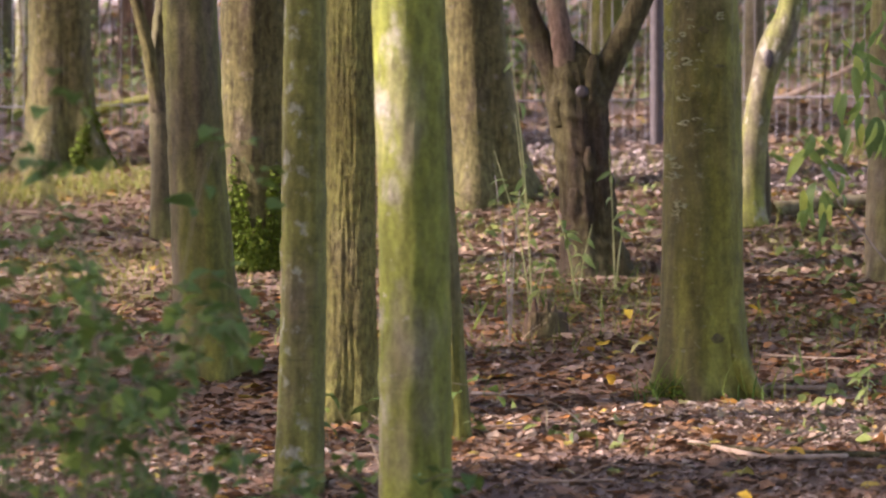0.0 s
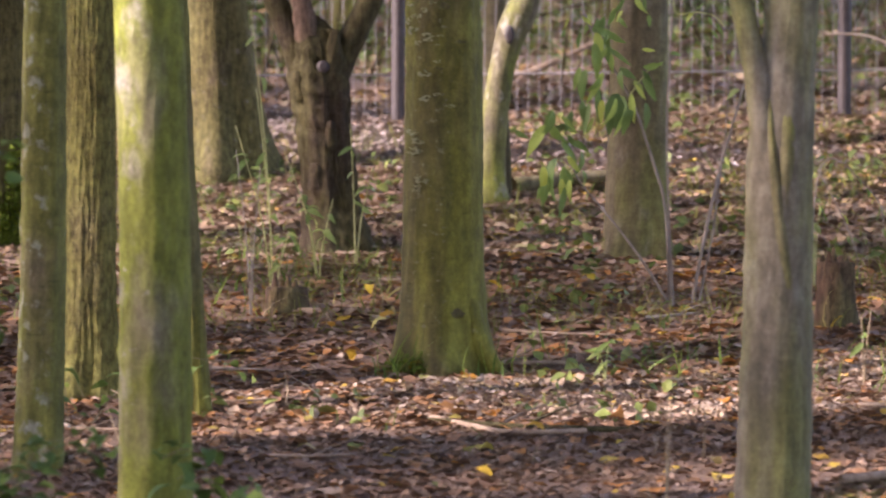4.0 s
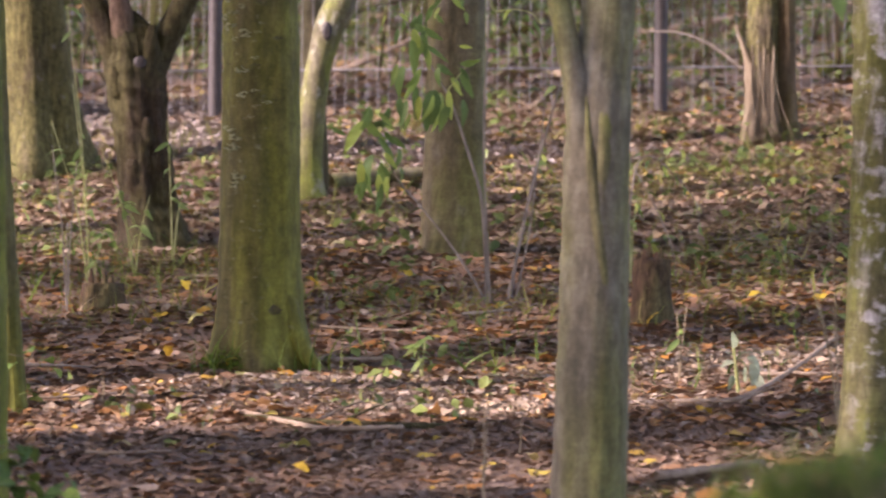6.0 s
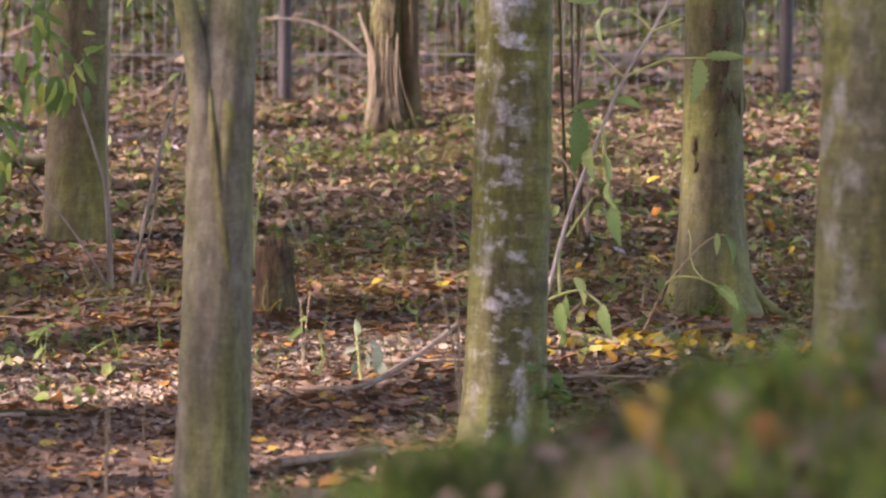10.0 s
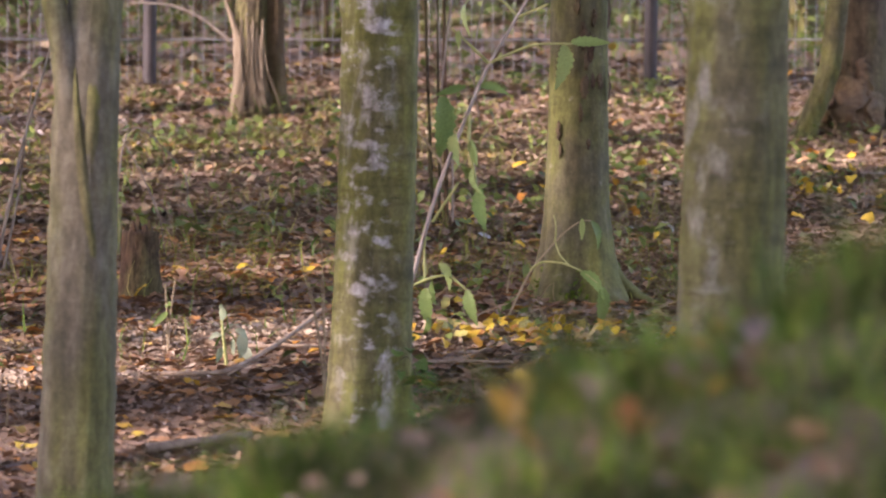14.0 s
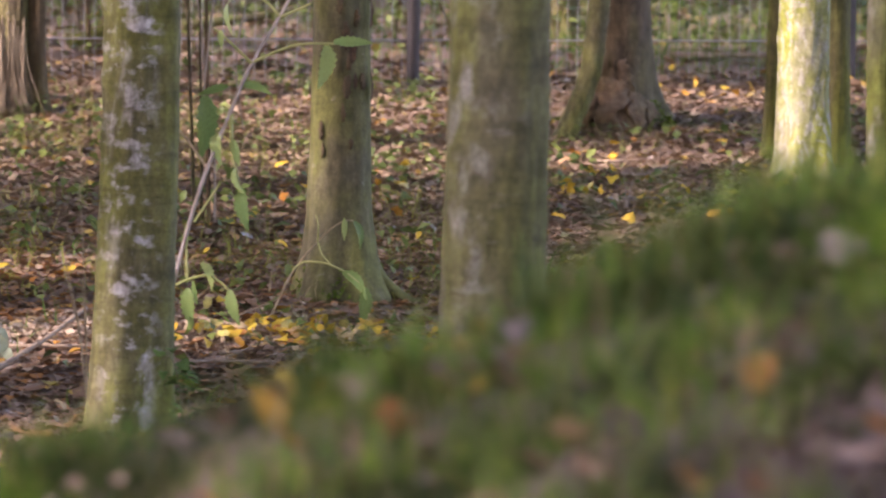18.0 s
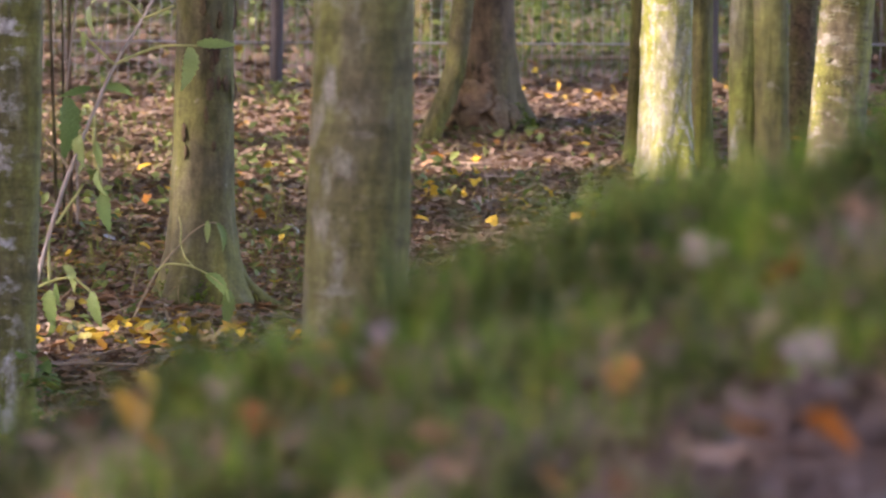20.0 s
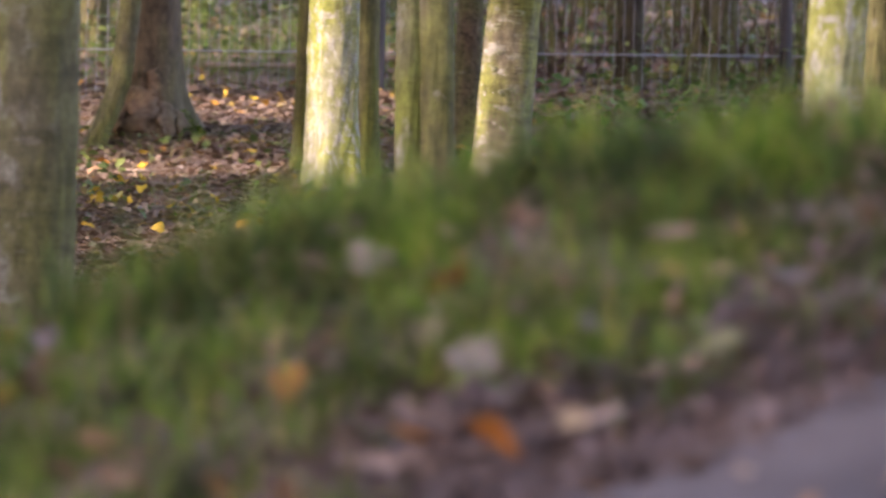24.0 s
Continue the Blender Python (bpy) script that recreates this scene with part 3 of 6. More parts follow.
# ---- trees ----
FLECKS = [  # gaps cut in the unseen crowns to put sun on chosen spots: a point that the sun meets, and the gap's radius
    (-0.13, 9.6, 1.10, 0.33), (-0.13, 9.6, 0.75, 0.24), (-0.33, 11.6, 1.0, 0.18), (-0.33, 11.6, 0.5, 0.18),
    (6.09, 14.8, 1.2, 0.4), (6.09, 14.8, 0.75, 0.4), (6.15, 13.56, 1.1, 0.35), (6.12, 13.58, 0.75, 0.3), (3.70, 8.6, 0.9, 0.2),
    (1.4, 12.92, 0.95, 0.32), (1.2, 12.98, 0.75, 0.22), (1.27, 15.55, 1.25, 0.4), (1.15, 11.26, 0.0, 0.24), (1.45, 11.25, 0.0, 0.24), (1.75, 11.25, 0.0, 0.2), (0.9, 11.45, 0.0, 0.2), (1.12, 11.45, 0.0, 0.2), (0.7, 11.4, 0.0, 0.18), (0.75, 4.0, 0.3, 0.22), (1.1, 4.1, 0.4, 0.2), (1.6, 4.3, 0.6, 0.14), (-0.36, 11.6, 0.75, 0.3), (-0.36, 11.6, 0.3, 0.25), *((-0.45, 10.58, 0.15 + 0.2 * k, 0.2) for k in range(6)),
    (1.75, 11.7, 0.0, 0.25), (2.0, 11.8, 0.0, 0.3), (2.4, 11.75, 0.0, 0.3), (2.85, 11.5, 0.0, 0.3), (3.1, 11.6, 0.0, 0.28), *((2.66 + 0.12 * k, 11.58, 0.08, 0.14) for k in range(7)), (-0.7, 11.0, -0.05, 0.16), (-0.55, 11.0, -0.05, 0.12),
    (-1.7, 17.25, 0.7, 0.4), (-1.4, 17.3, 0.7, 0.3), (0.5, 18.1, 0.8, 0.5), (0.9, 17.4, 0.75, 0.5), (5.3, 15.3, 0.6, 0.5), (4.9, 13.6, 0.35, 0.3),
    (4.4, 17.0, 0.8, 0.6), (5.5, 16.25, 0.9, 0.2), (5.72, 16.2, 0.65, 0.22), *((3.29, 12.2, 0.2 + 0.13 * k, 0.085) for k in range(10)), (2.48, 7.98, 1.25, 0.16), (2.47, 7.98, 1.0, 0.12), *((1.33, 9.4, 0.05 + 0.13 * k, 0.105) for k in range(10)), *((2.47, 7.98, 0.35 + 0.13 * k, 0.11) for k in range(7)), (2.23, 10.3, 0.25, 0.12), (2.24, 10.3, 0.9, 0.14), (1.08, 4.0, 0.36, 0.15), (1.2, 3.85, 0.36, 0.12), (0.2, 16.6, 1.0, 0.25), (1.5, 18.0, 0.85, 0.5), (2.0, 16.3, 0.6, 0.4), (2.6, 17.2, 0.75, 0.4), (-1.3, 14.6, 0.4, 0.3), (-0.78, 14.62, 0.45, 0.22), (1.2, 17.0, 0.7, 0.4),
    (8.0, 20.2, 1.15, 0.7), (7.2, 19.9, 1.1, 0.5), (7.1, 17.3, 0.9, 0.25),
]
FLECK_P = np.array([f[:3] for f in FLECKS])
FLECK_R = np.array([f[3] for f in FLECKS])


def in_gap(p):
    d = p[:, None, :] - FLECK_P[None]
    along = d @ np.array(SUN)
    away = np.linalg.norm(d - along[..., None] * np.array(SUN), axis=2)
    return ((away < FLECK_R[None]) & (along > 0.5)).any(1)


def trunk_arrays(r, taper, lean, top, seed, flare, reach, lobes, ridges, seg=72, bottom=-0.06, flute=0.045):
    """A trunk round the origin: flared foot with root lobes, long flutes, slight bends, knobbly and furrowed girth."""
    rng = np.random.default_rng(seed)
    z = np.concatenate([np.arange(bottom, 1.7, 0.02), np.arange(1.7, top, 0.35), [top]]) if top > 2.2 else np.arange(bottom, top + 0.01, 0.02)
    a = np.linspace(0, 2 * np.pi, seg, endpoint=False)
    ph = rng.uniform(0, 6.28, 30)
    zz, aa = np.meshgrid(z, a, indexing="ij")
    up = np.maximum(zz, 0)
    rad = r * np.maximum(1 - taper * up, 0.16)
    lobe = 1 + 0.55 * np.sin(lobes * aa + ph[0]) + 0.25 * np.sin((lobes + 2) * aa + ph[1])
    rad = rad * (1 + flare * np.exp(-up / reach) * lobe)
    wander = 0.5 * np.sin(1.3 * zz + ph[8])
    flutes = np.sin(5 * aa + ph[9] + wander) + 0.7 * np.sin(8 * aa + ph[10] - wander) * np.sin(1.1 * zz + ph[11]) + 0.5 * np.sin(3 * aa + ph[12])
    rad = rad * (1 + flute * 0.6 * flutes + 0.02 * np.sin(2 * aa + ph[2] + 1.1 * zz) + 0.018 * np.sin(5.3 * zz + ph[4]) * np.sin(aa + ph[5]))
    knobs = np.zeros_like(rad)
    for k in range(5):
        knobs += np.sin((6 + 4 * k) * aa + (9 + 13 * k) * zz * (1 if k % 2 else -1) + ph[13 + k]) * np.sin((5 + 3 * k) * aa - (17 + 11 * k) * zz + ph[18 + k]) / (1 + 0.5 * k)
    rad = rad + 0.0016 * knobs
    for k in range(4):
        az, zk = rng.uniform(0, 6.28), rng.uniform(0.15, 1.3)
        away = ((np.angle(np.exp(1j * (aa - az))) * r) ** 2 + (zz - zk) ** 2) / (0.24 * r) ** 2
        rad = rad + 0.10 * r * np.exp(-away) - 0.10 * r * np.exp(-away * 6)
    if ridges:
        wave = np.sin(23 * aa + 2.0 * np.sin(6.1 * zz + ph[6]) + 1.2 * np.sin(19 * zz + ph[7])) + 0.7 * np.sin(31 * aa + 2.2 * np.sin(9.3 * zz + ph[0]))
        rad = rad + ridges * wave * (0.6 + 0.4 * np.sin(17 * zz + 5 * aa))
    rad = rad + 0.0008 * rng.normal(0, 1, rad.shape)
    bend = 0.010 * np.sin(1.7 * zz + ph[3]) * np.minimum(up, 1)
    x = lean[0] * zz + bend + rad * np.cos(aa)
    y = lean[1] * zz + 0.6 * bend + rad * np.sin(aa)
    v = np.stack([x, y, zz], -1).reshape(-1, 3)
    n = len(z)
    i, j = np.meshgrid(np.arange(n - 1), np.arange(seg), indexing="ij")
    k = (j + 1) % seg
    f = np.stack([i * seg + j, i * seg + k, (i + 1) * seg + k, (i + 1) * seg + j], -1).reshape(-1, 4)
    v = np.vstack([v, [[lean[0] * top, lean[1] * top, top]]])
    caps = np.array([((n - 1) * seg + q, (n - 1) * seg + (q + 1) % seg, (n - 1) * seg + (q + 2) % seg, n * seg) for q in range(0, seg, 2)])
    return v, np.vstack([f, caps])


CLUMP = [leaf_shape(0.30, 0.20, 3, 0.2, 0.3, 0.1), leaf_shape(0.24, 0.22, 3, 0.4, 0.2, 0.3), leaf_shape(0.34, 0.15, 3, 0.1, 0.4, 0.2)]


def crown_mesh(rng, centre, spread, low, high, count, foot):
    """Many small leaves in loose sprays, with gaps cut where sun is wanted below."""
    sprays = rng.normal(0, 1, (max(6, count // 14), 3)) * np.array([spread, spread, (high - low) * 0.28]) + np.array([*centre, (low + high) / 2])
    p = sprays[rng.integers(0, len(sprays), count)] + rng.normal(0, 0.33, (count, 3))
    p = p[p[:, 2] > low - foot[2] * 0]
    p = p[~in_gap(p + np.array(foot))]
    if len(p) < 3:
        p = np.array([[0, 0, high], [0.1, 0, high], [0, 0.1, high]])
    v, f = scatter(CLUMP, rng, p, rng.uniform(0.7, 1.4, len(p)), rotations(rng, len(p), 0.7))
    return mesh_from("crown", v, f, CANOPY)


def tree(x, y, r, label, mat, lean=(0, 0), taper=0.05, top=8.0, seed=1, flare=0.30, reach=0.14, lobes=4, ridges=0.0, leaves=420, spread=1.7, limbs=4, group="trees of the wood", seg=72, flute=0.045, low=4.6):
    rng = np.random.default_rng(1000 + seed)
    foot = (x, y, float(height(x, y)))
    ob = thing("tree", foot, label, "tree", group)
    v, f = trunk_arrays(r, taper, lean, top, seed, flare, reach, lobes, ridges, seg, -0.06, flute)
    part("trunk", mesh_from("trunk", v, f, mat), ob)
    for i in range(limbs):
        z0 = rng.uniform(3.2, top * 0.9)
        a = rng.uniform(0, 6.28)
        d = np.array([math.cos(a), math.sin(a), 0.0])
        p0 = np.array([lean[0] * z0, lean[1] * z0, z0])
        ln = rng.uniform(1.0, 2.2)
        part("limb", tube("limb", [p0, p0 + d * ln * 0.5 + (0, 0, 0.5 * ln), p0 + d * ln + (0, 0, 0.9 * ln)], r * 0.35, r * 0.06, mat, 7, 9), ob)
    # Crown out of view, added to shade and dapple what stands below.
    if leaves:
        part("crown", crown_mesh(rng, (lean[0] * top * 0.8, lean[1] * top * 0.8), spread, low, top + 1.5, leaves, foot), ob, "unseen crown of small leaves, added for shade")
    return ob


tree(-1.719, 18.018, 0.140, "stout mossy tree with sunlit bark by the fence", BARK_OLIVE, (-0.031, -0.003), 0.06, seed=1, flare=0.75, reach=0.16)
tree(-0.742, 12.618, 0.092, "dark olive tree with a flared foot in the litter", BARK_DARK, (-0.046, -0.003), 0.07, seed=3, flare=0.30, reach=0.25)
tree(-0.703, 14.733, 0.120, "broad green tree with mossy tufts at its foot", BARK_OLIVE, (-0.003, 0), 0.03, seed=4, flare=0.2)
tree(-0.384, 10.583, 0.064, "slim lichen-blotched tree with a sunlit edge", BARK_BLOTCH, (0.019, 0.001), 0.10, seed=5, flare=0.15)
tree(-0.278, 11.627, 0.078, "tree with deeply ridged yellow-green bark", BARK_RIDGED, (0.011, 0), 0.10, seed=6, flare=0.35, ridges=0.0017, seg=160)
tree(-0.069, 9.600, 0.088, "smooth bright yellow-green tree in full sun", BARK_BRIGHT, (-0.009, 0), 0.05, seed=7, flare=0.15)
tree(0.167, 16.629, 0.156, "thick tree with one sunlit side and a wide foot", BARK_OLIVE, (-0.075, 0.001), 0.12, seed=8, flare=0.55, reach=0.2)
tree(0.040, 11.310, 0.040, "thin dark leaning tree", BARK_DARK, (-0.064, 0), 0.05, seed=9, flare=0.15, top=5.0, leaves=160)
tree(0.784, 11.984, 0.124, "olive tree spotted with pale lichen", BARK_LICHEN, (-0.006, 0), 0.11, seed=12, flare=0.30, reach=0.10)
tree(1.446, 18.664, 0.050, "slender grey tree near the fence", BARK_GREY, (0.020, -0.002), 0.03, seed=14)
tree(1.612, 14.078, 0.108, "pale brown-grey tree behind a leafy shrub", BARK_PALE, (-0.007, 0.001), 0.08, seed=15, flare=0.2)
tree(2.319, 10.292, 0.104, "birch with white patches on green bark", BARK_BIRCH, (0.009, -0.002), 0.05, seed=19, flare=0.15, flute=0.06)
CRACKED_TREE = tree(3.420, 12.220, 0.100, "tree with a pale lit edge and cracked bark", BARK_CRACKED, (-0.004, 0.001), 0.10, seed=21, flare=0.55, reach=0.15)
tree(2.571, 7.997, 0.114, "pale grey-brown tree behind the grassy bank", BARK_BANDED, (0.005, -0.002), 0.08, seed=23, flare=0.2)
TORN_TREE = tree(5.838, 16.381, 0.134, "old tree with a torn red-brown root flare", BARK_UMBER, (0.001, 0), 0.08, seed=25, flare=0.75, reach=0.15, lobes=3)
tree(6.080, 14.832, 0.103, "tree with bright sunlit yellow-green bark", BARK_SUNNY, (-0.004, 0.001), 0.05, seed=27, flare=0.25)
# Dark stem that stands in for the sunlit trunk's shaded right edge.
tree(6.351, 15.120, 0.050, "dark olive stem for the sunlit tree's shaded edge", BARK_DARK, (-0.016, 0.007), 0.03, seed=35, flare=0.15)
tree(6.130, 15.308, 0.034, "thin olive stem beside a sunlit tree", BARK_DARK, (0.015, -0.006), 0.03, seed=28, top=5.0, leaves=90, limbs=2)
tree(3.806, 8.600, 0.042, "forked grey-green tree behind the bank, dark stem", BARK_CRACKED, (-0.012, 0.005), 0.02, seed=29)
tree(3.752, 8.650, 0.034, "pale lichen-covered twin stem behind the bank", BARK_CROOKED, (-0.006, 0.003), 0.02, seed=30, top=6, leaves=150)
tree(7.163, 15.956, 0.058, "reddish-brown tree with banded bark", BARK_CHERRY, (0.026, -0.012), 0.0, seed=31)
tree(6.207, 13.543, 0.106, "tree with ring scars on pale green bark", BARK_SCARRED, (0.065, -0.030), 0.12, seed=32, flare=0.35)
tree(8.955, 17.928, 0.066, "dark slim tree by the fence", BARK_BROWN, (-0.022, 0.011), 0.03, seed=33)
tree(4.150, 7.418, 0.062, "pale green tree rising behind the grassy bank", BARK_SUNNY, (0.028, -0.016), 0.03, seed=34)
tree(4.421, 7.725, 0.040, "slim dark tree behind the grassy bank", BARK_OLIVE, (0.036, -0.021), 0.03, seed=36)


def bark_plate(stem, facing, z, wide, tall, mat, label, seed, lift=0.004, curl=0.008):
    """A ragged plate of bark that lies on the trunk and curls off it at one edge."""
    rng = np.random.default_rng(seed)
    skin = np.array([v.co[:] for v in stem.data.vertices])
    nz, na = 9, 7
    v = []
    for i in range(nz):
        k = i / (nz - 1)
        zz = z + tall * (k - 0.5)
        ring = skin[np.abs(skin[:, 2] - zz) < 0.06]
        c = ring[:, :2].mean(axis=0)
        out = ring[:, :2] - c
        angle, r = np.arctan2(out[:, 1], out[:, 0]), np.hypot(out[:, 0], out[:, 1])
        half = 0.5 * wide * (0.35 + 0.65 * math.sin(math.pi * (0.08 + 0.84 * k))) * rng.uniform(0.7, 1.25)
        slip = rng.normal(0, 0.12) * wide
        for j in range(na):
            u = 2 * j / (na - 1) - 1
            a = facing + (slip + u * half) / r.mean()
            near = np.abs((angle - a + math.pi) % (2 * math.pi) - math.pi) < 0.16
            rad = (r[near].max() if near.any() else r.mean()) + lift * (1 - u ** 4) + curl * max(0, u) ** 2 * math.sin(math.pi * k) - 0.002 * (abs(u) == 1) * (u < 0) + rng.normal(0, 0.0008)
            v.append((c[0] + rad * math.cos(a), c[1] + rad * math.sin(a), zz + rng.normal(0, 0.003)))
    v = np.array(v)
    f = np.array([(i * na + j, i * na + j + 1, (i + 1) * na + j + 1, (i + 1) * na + j) for i in range(nz - 1) for j in range(na - 1)])
    ob = part("bark_plate", mesh_from("bark_plate", v, f, mat), stem.parent, label)
    thick = ob.modifiers.new("thickness", "SOLIDIFY")
    thick.thickness, thick.offset = 0.003, -1
    return ob


def stem_of(tree_thing):
    return next(c for c in tree_thing.children if c.name.startswith("trunk"))


for side, z, wide, tall in ((0.012, 1.00, 0.022, 0.09), (0.022, 0.92, 0.018, 0.05), (0.016, 0.84, 0.026, 0.07), (0.006, 0.76, 0.014, 0.05), (-0.066, 0.70, 0.018, 0.055), (-0.060, 0.64, 0.012, 0.04), (0.075, 0.86, 0.020, 0.05), (0.034, 0.66, 0.012, 0.03), (0.05, 1.06, 0.014, 0.05), (-0.01, 1.10, 0.02, 0.06)):
    bark_plate(stem_of(CRACKED_TREE), math.atan2(-12.22, -3.42) + side / 0.1, z - CRACKED_TREE.location.z, wide, tall, BARK_UMBER, "brown flake of loose bark", int(1000 * z))
for side, z, wide, tall in ((-0.02, 0.10, 0.10, 0.20), (0.05, 0.06, 0.09, 0.15), (0.115, 0.05, 0.07, 0.11), (-0.075, 0.06, 0.06, 0.14), (0.02, 0.22, 0.05, 0.12)):
    bark_plate(stem_of(TORN_TREE), math.atan2(-16.38, -5.84) + side / 0.15, z, wide, tall, BARK_TORN, "torn red-brown bark at the foot", int(900 + 1000 * z + 100 * side), 0.006, 0.012)


def bole(pts, radii, seg, seed, rough=0.0016, flute=0.03):
    """A knobbly stem along pts whose girth follows radii."""
    n = 150
    p = smooth_path(pts, n)
    r = np.interp(np.linspace(0, 1, n), np.linspace(0, 1, len(radii)), radii)
    v, f = tube_arrays(p, r, seg)
    rng = np.random.default_rng(seed)
    ph = rng.uniform(0, 6.28, 12)
    a = np.tile(np.linspace(0, 2 * np.pi, seg, endpoint=False), n)
    z = np.repeat(p[:, 2], seg)
    grow = flute * np.repeat(r, seg) * (np.sin(5 * a + ph[0] + 0.6 * np.sin(2 * z)) + 0.6 * np.sin(3 * a + ph[1]))
    for k in range(4):
        grow += rough * np.sin((6 + 4 * k) * a + (9 + 13 * k) * z + ph[2 + k]) * np.sin((5 + 3 * k) * a - (17 + 11 * k) * z + ph[6 + k])
    centre = np.repeat(p, seg, axis=0)
    out = v[:n * seg] - centre
    v[:n * seg] = centre + out * (1 + grow / np.repeat(r, seg))[:, None]
    return v, f


def broken_fork_tree():
    """A pollard: dark stout bole, one snapped stub between two living limbs."""
    foot = (0.553, 14.370, float(height(0.553, 14.370)))
    ob = thing("forked_tree", foot, "dark forked tree with a snapped middle stub", "tree", "trees of the wood")
    v, f = bole([(-0.106 * z, 0.004 * z, z) for z in np.linspace(-0.06, 0.84, 16)], np.interp(np.linspace(-0.06, 0.84, 16), [-0.06, 0.02, 0.15, 0.4, 0.6, 0.70, 0.78, 0.84], [0.150, 0.125, 0.100, 0.094, 0.106, 0.104, 0.075, 0.015]), 64, 10, 0.004, 0.06)
    part("trunk", mesh_from("trunk", v, f, BARK_BROWN), ob)
    part("limb", tube("limb", [(-0.10, 0, 0.52), (-0.16, 0, 0.74), (-0.27, 0.01, 1.0), (-0.45, 0.05, 1.7), (-0.7, 0.1, 3.2)], 0.050, 0.03, BARK_BROWN, 12, 22, 0.05), ob)
    part("limb", tube("limb", [(-0.04, 0, 0.55), (0.04, 0, 0.74), (0.16, 0, 0.98), (0.34, 0.02, 1.4), (0.6, 0.1, 3.2)], 0.055, 0.03, BARK_BROWN, 12, 22, 0.05), ob)
    part("broken_stub", tube("broken_stub", [(-0.08, -0.02, 0.5), (-0.105, -0.03, 0.74), (-0.135, -0.03, 0.90), (-0.165, -0.02, 1.10)], 0.055, 0.030, BARK_STUB, 12, 16, 0.12), ob, "torn reddish-brown stub")
    for pts, r0, r1 in (([(-0.03, -0.05, 0.60), (-0.02, -0.072, 0.70), (-0.01, -0.075, 0.79)], 0.042, 0.016), ([(-0.13, -0.04, 0.55), (-0.145, -0.06, 0.60), (-0.15, -0.062, 0.64)], 0.038, 0.020), ([(-0.03, -0.06, 0.36), (-0.03, -0.075, 0.42), (-0.03, -0.076, 0.46)], 0.034, 0.018), ([(-0.07, -0.06, 0.22), (-0.08, -0.078, 0.27), (-0.08, -0.08, 0.31)], 0.034, 0.018)):
        part("burr", tube("burr", pts, r0, r1, BARK_BROWN, 12, 10, 0.14), ob, "knobbly dark burr")
    # Dark cap set on the bark in place of a hollow's shade.
    v, f = tube_arrays([(-0.055, -0.06, 0.655), (-0.055, -0.098, 0.655), (-0.055, -0.100, 0.655)], [0.03, 0.022, 0.012], 14)
    part("hollow", mesh_from("hollow", v, f, POST_DARK), ob, "dark cap for the shaded hollow below the stub")
    rng = np.random.default_rng(10)
    part("crown", crown_mesh(rng, (0, 0), 1.3, 3.4, 6.5, 260, foot), ob)


def crooked_tree():
    foot = (1.201, 15.555, float(height(1.201, 15.555)))
    ob = thing("crooked_tree", foot, "crooked pale-barked tree with a knot hole", "tree", "trees of the wood")
    pts = [(0, 0, -0.06), (0.0, 0, 0.12), (0.01, 0, 0.30), (0.036, 0, 0.50), (0.075, 0, 0.66), (0.14, -0.01, 0.79), (0.165, -0.01, 0.92), (0.24, 0, 1.25), (0.3, 0, 1.8), (0.28, 0, 3.0), (0.4, 0.1, 5.0)]
    p = smooth_path(pts, 60)
    r = np.interp(p[:, 2], [0, 0.06, 0.2, 0.55, 0.66, 0.74, 0.82, 0.95, 1.2, 5], [0.078, 0.062, 0.054, 0.050, 0.060, 0.064, 0.048, 0.042, 0.040, 0.02])
    v, f = tube_arrays(p, r, 20)
    part("trunk", mesh_from("trunk", v, f, BARK_CROOKED), ob)
    # Dark camera-facing cap that stands in for the shade inside a knot hole.
    v, f = tube_arrays([(0.066, -0.030, 0.65), (0.067, -0.064, 0.652), (0.067, -0.067, 0.652)], [0.030, 0.024, 0.014], 14)
    v = (v - (0.067, 0, 0.652)) * (0.75, 1, 1.5) + (0.067, 0, 0.652)
    part("knot_hole_cap", mesh_from("knot_hole_cap", v, f, POST_DARK), ob, "dark cap for the shaded knot hole")
    v, f = tube_arrays(smooth_path([(0.05, 0.06, -0.06), (0.055, 0.06, 0.2), (0.03, 0.06, 0.6)], 12), np.linspace(0.04, 0.02, 12), 12)
    part("side_stem", mesh_from("side_stem", v, f, BARK_DARK), ob, "dark stem pressed against the trunk")
    part("crown", crown_mesh(np.random.default_rng(13), (0.3, 0), 1.2, 3.6, 6.5, 240, foot), ob)


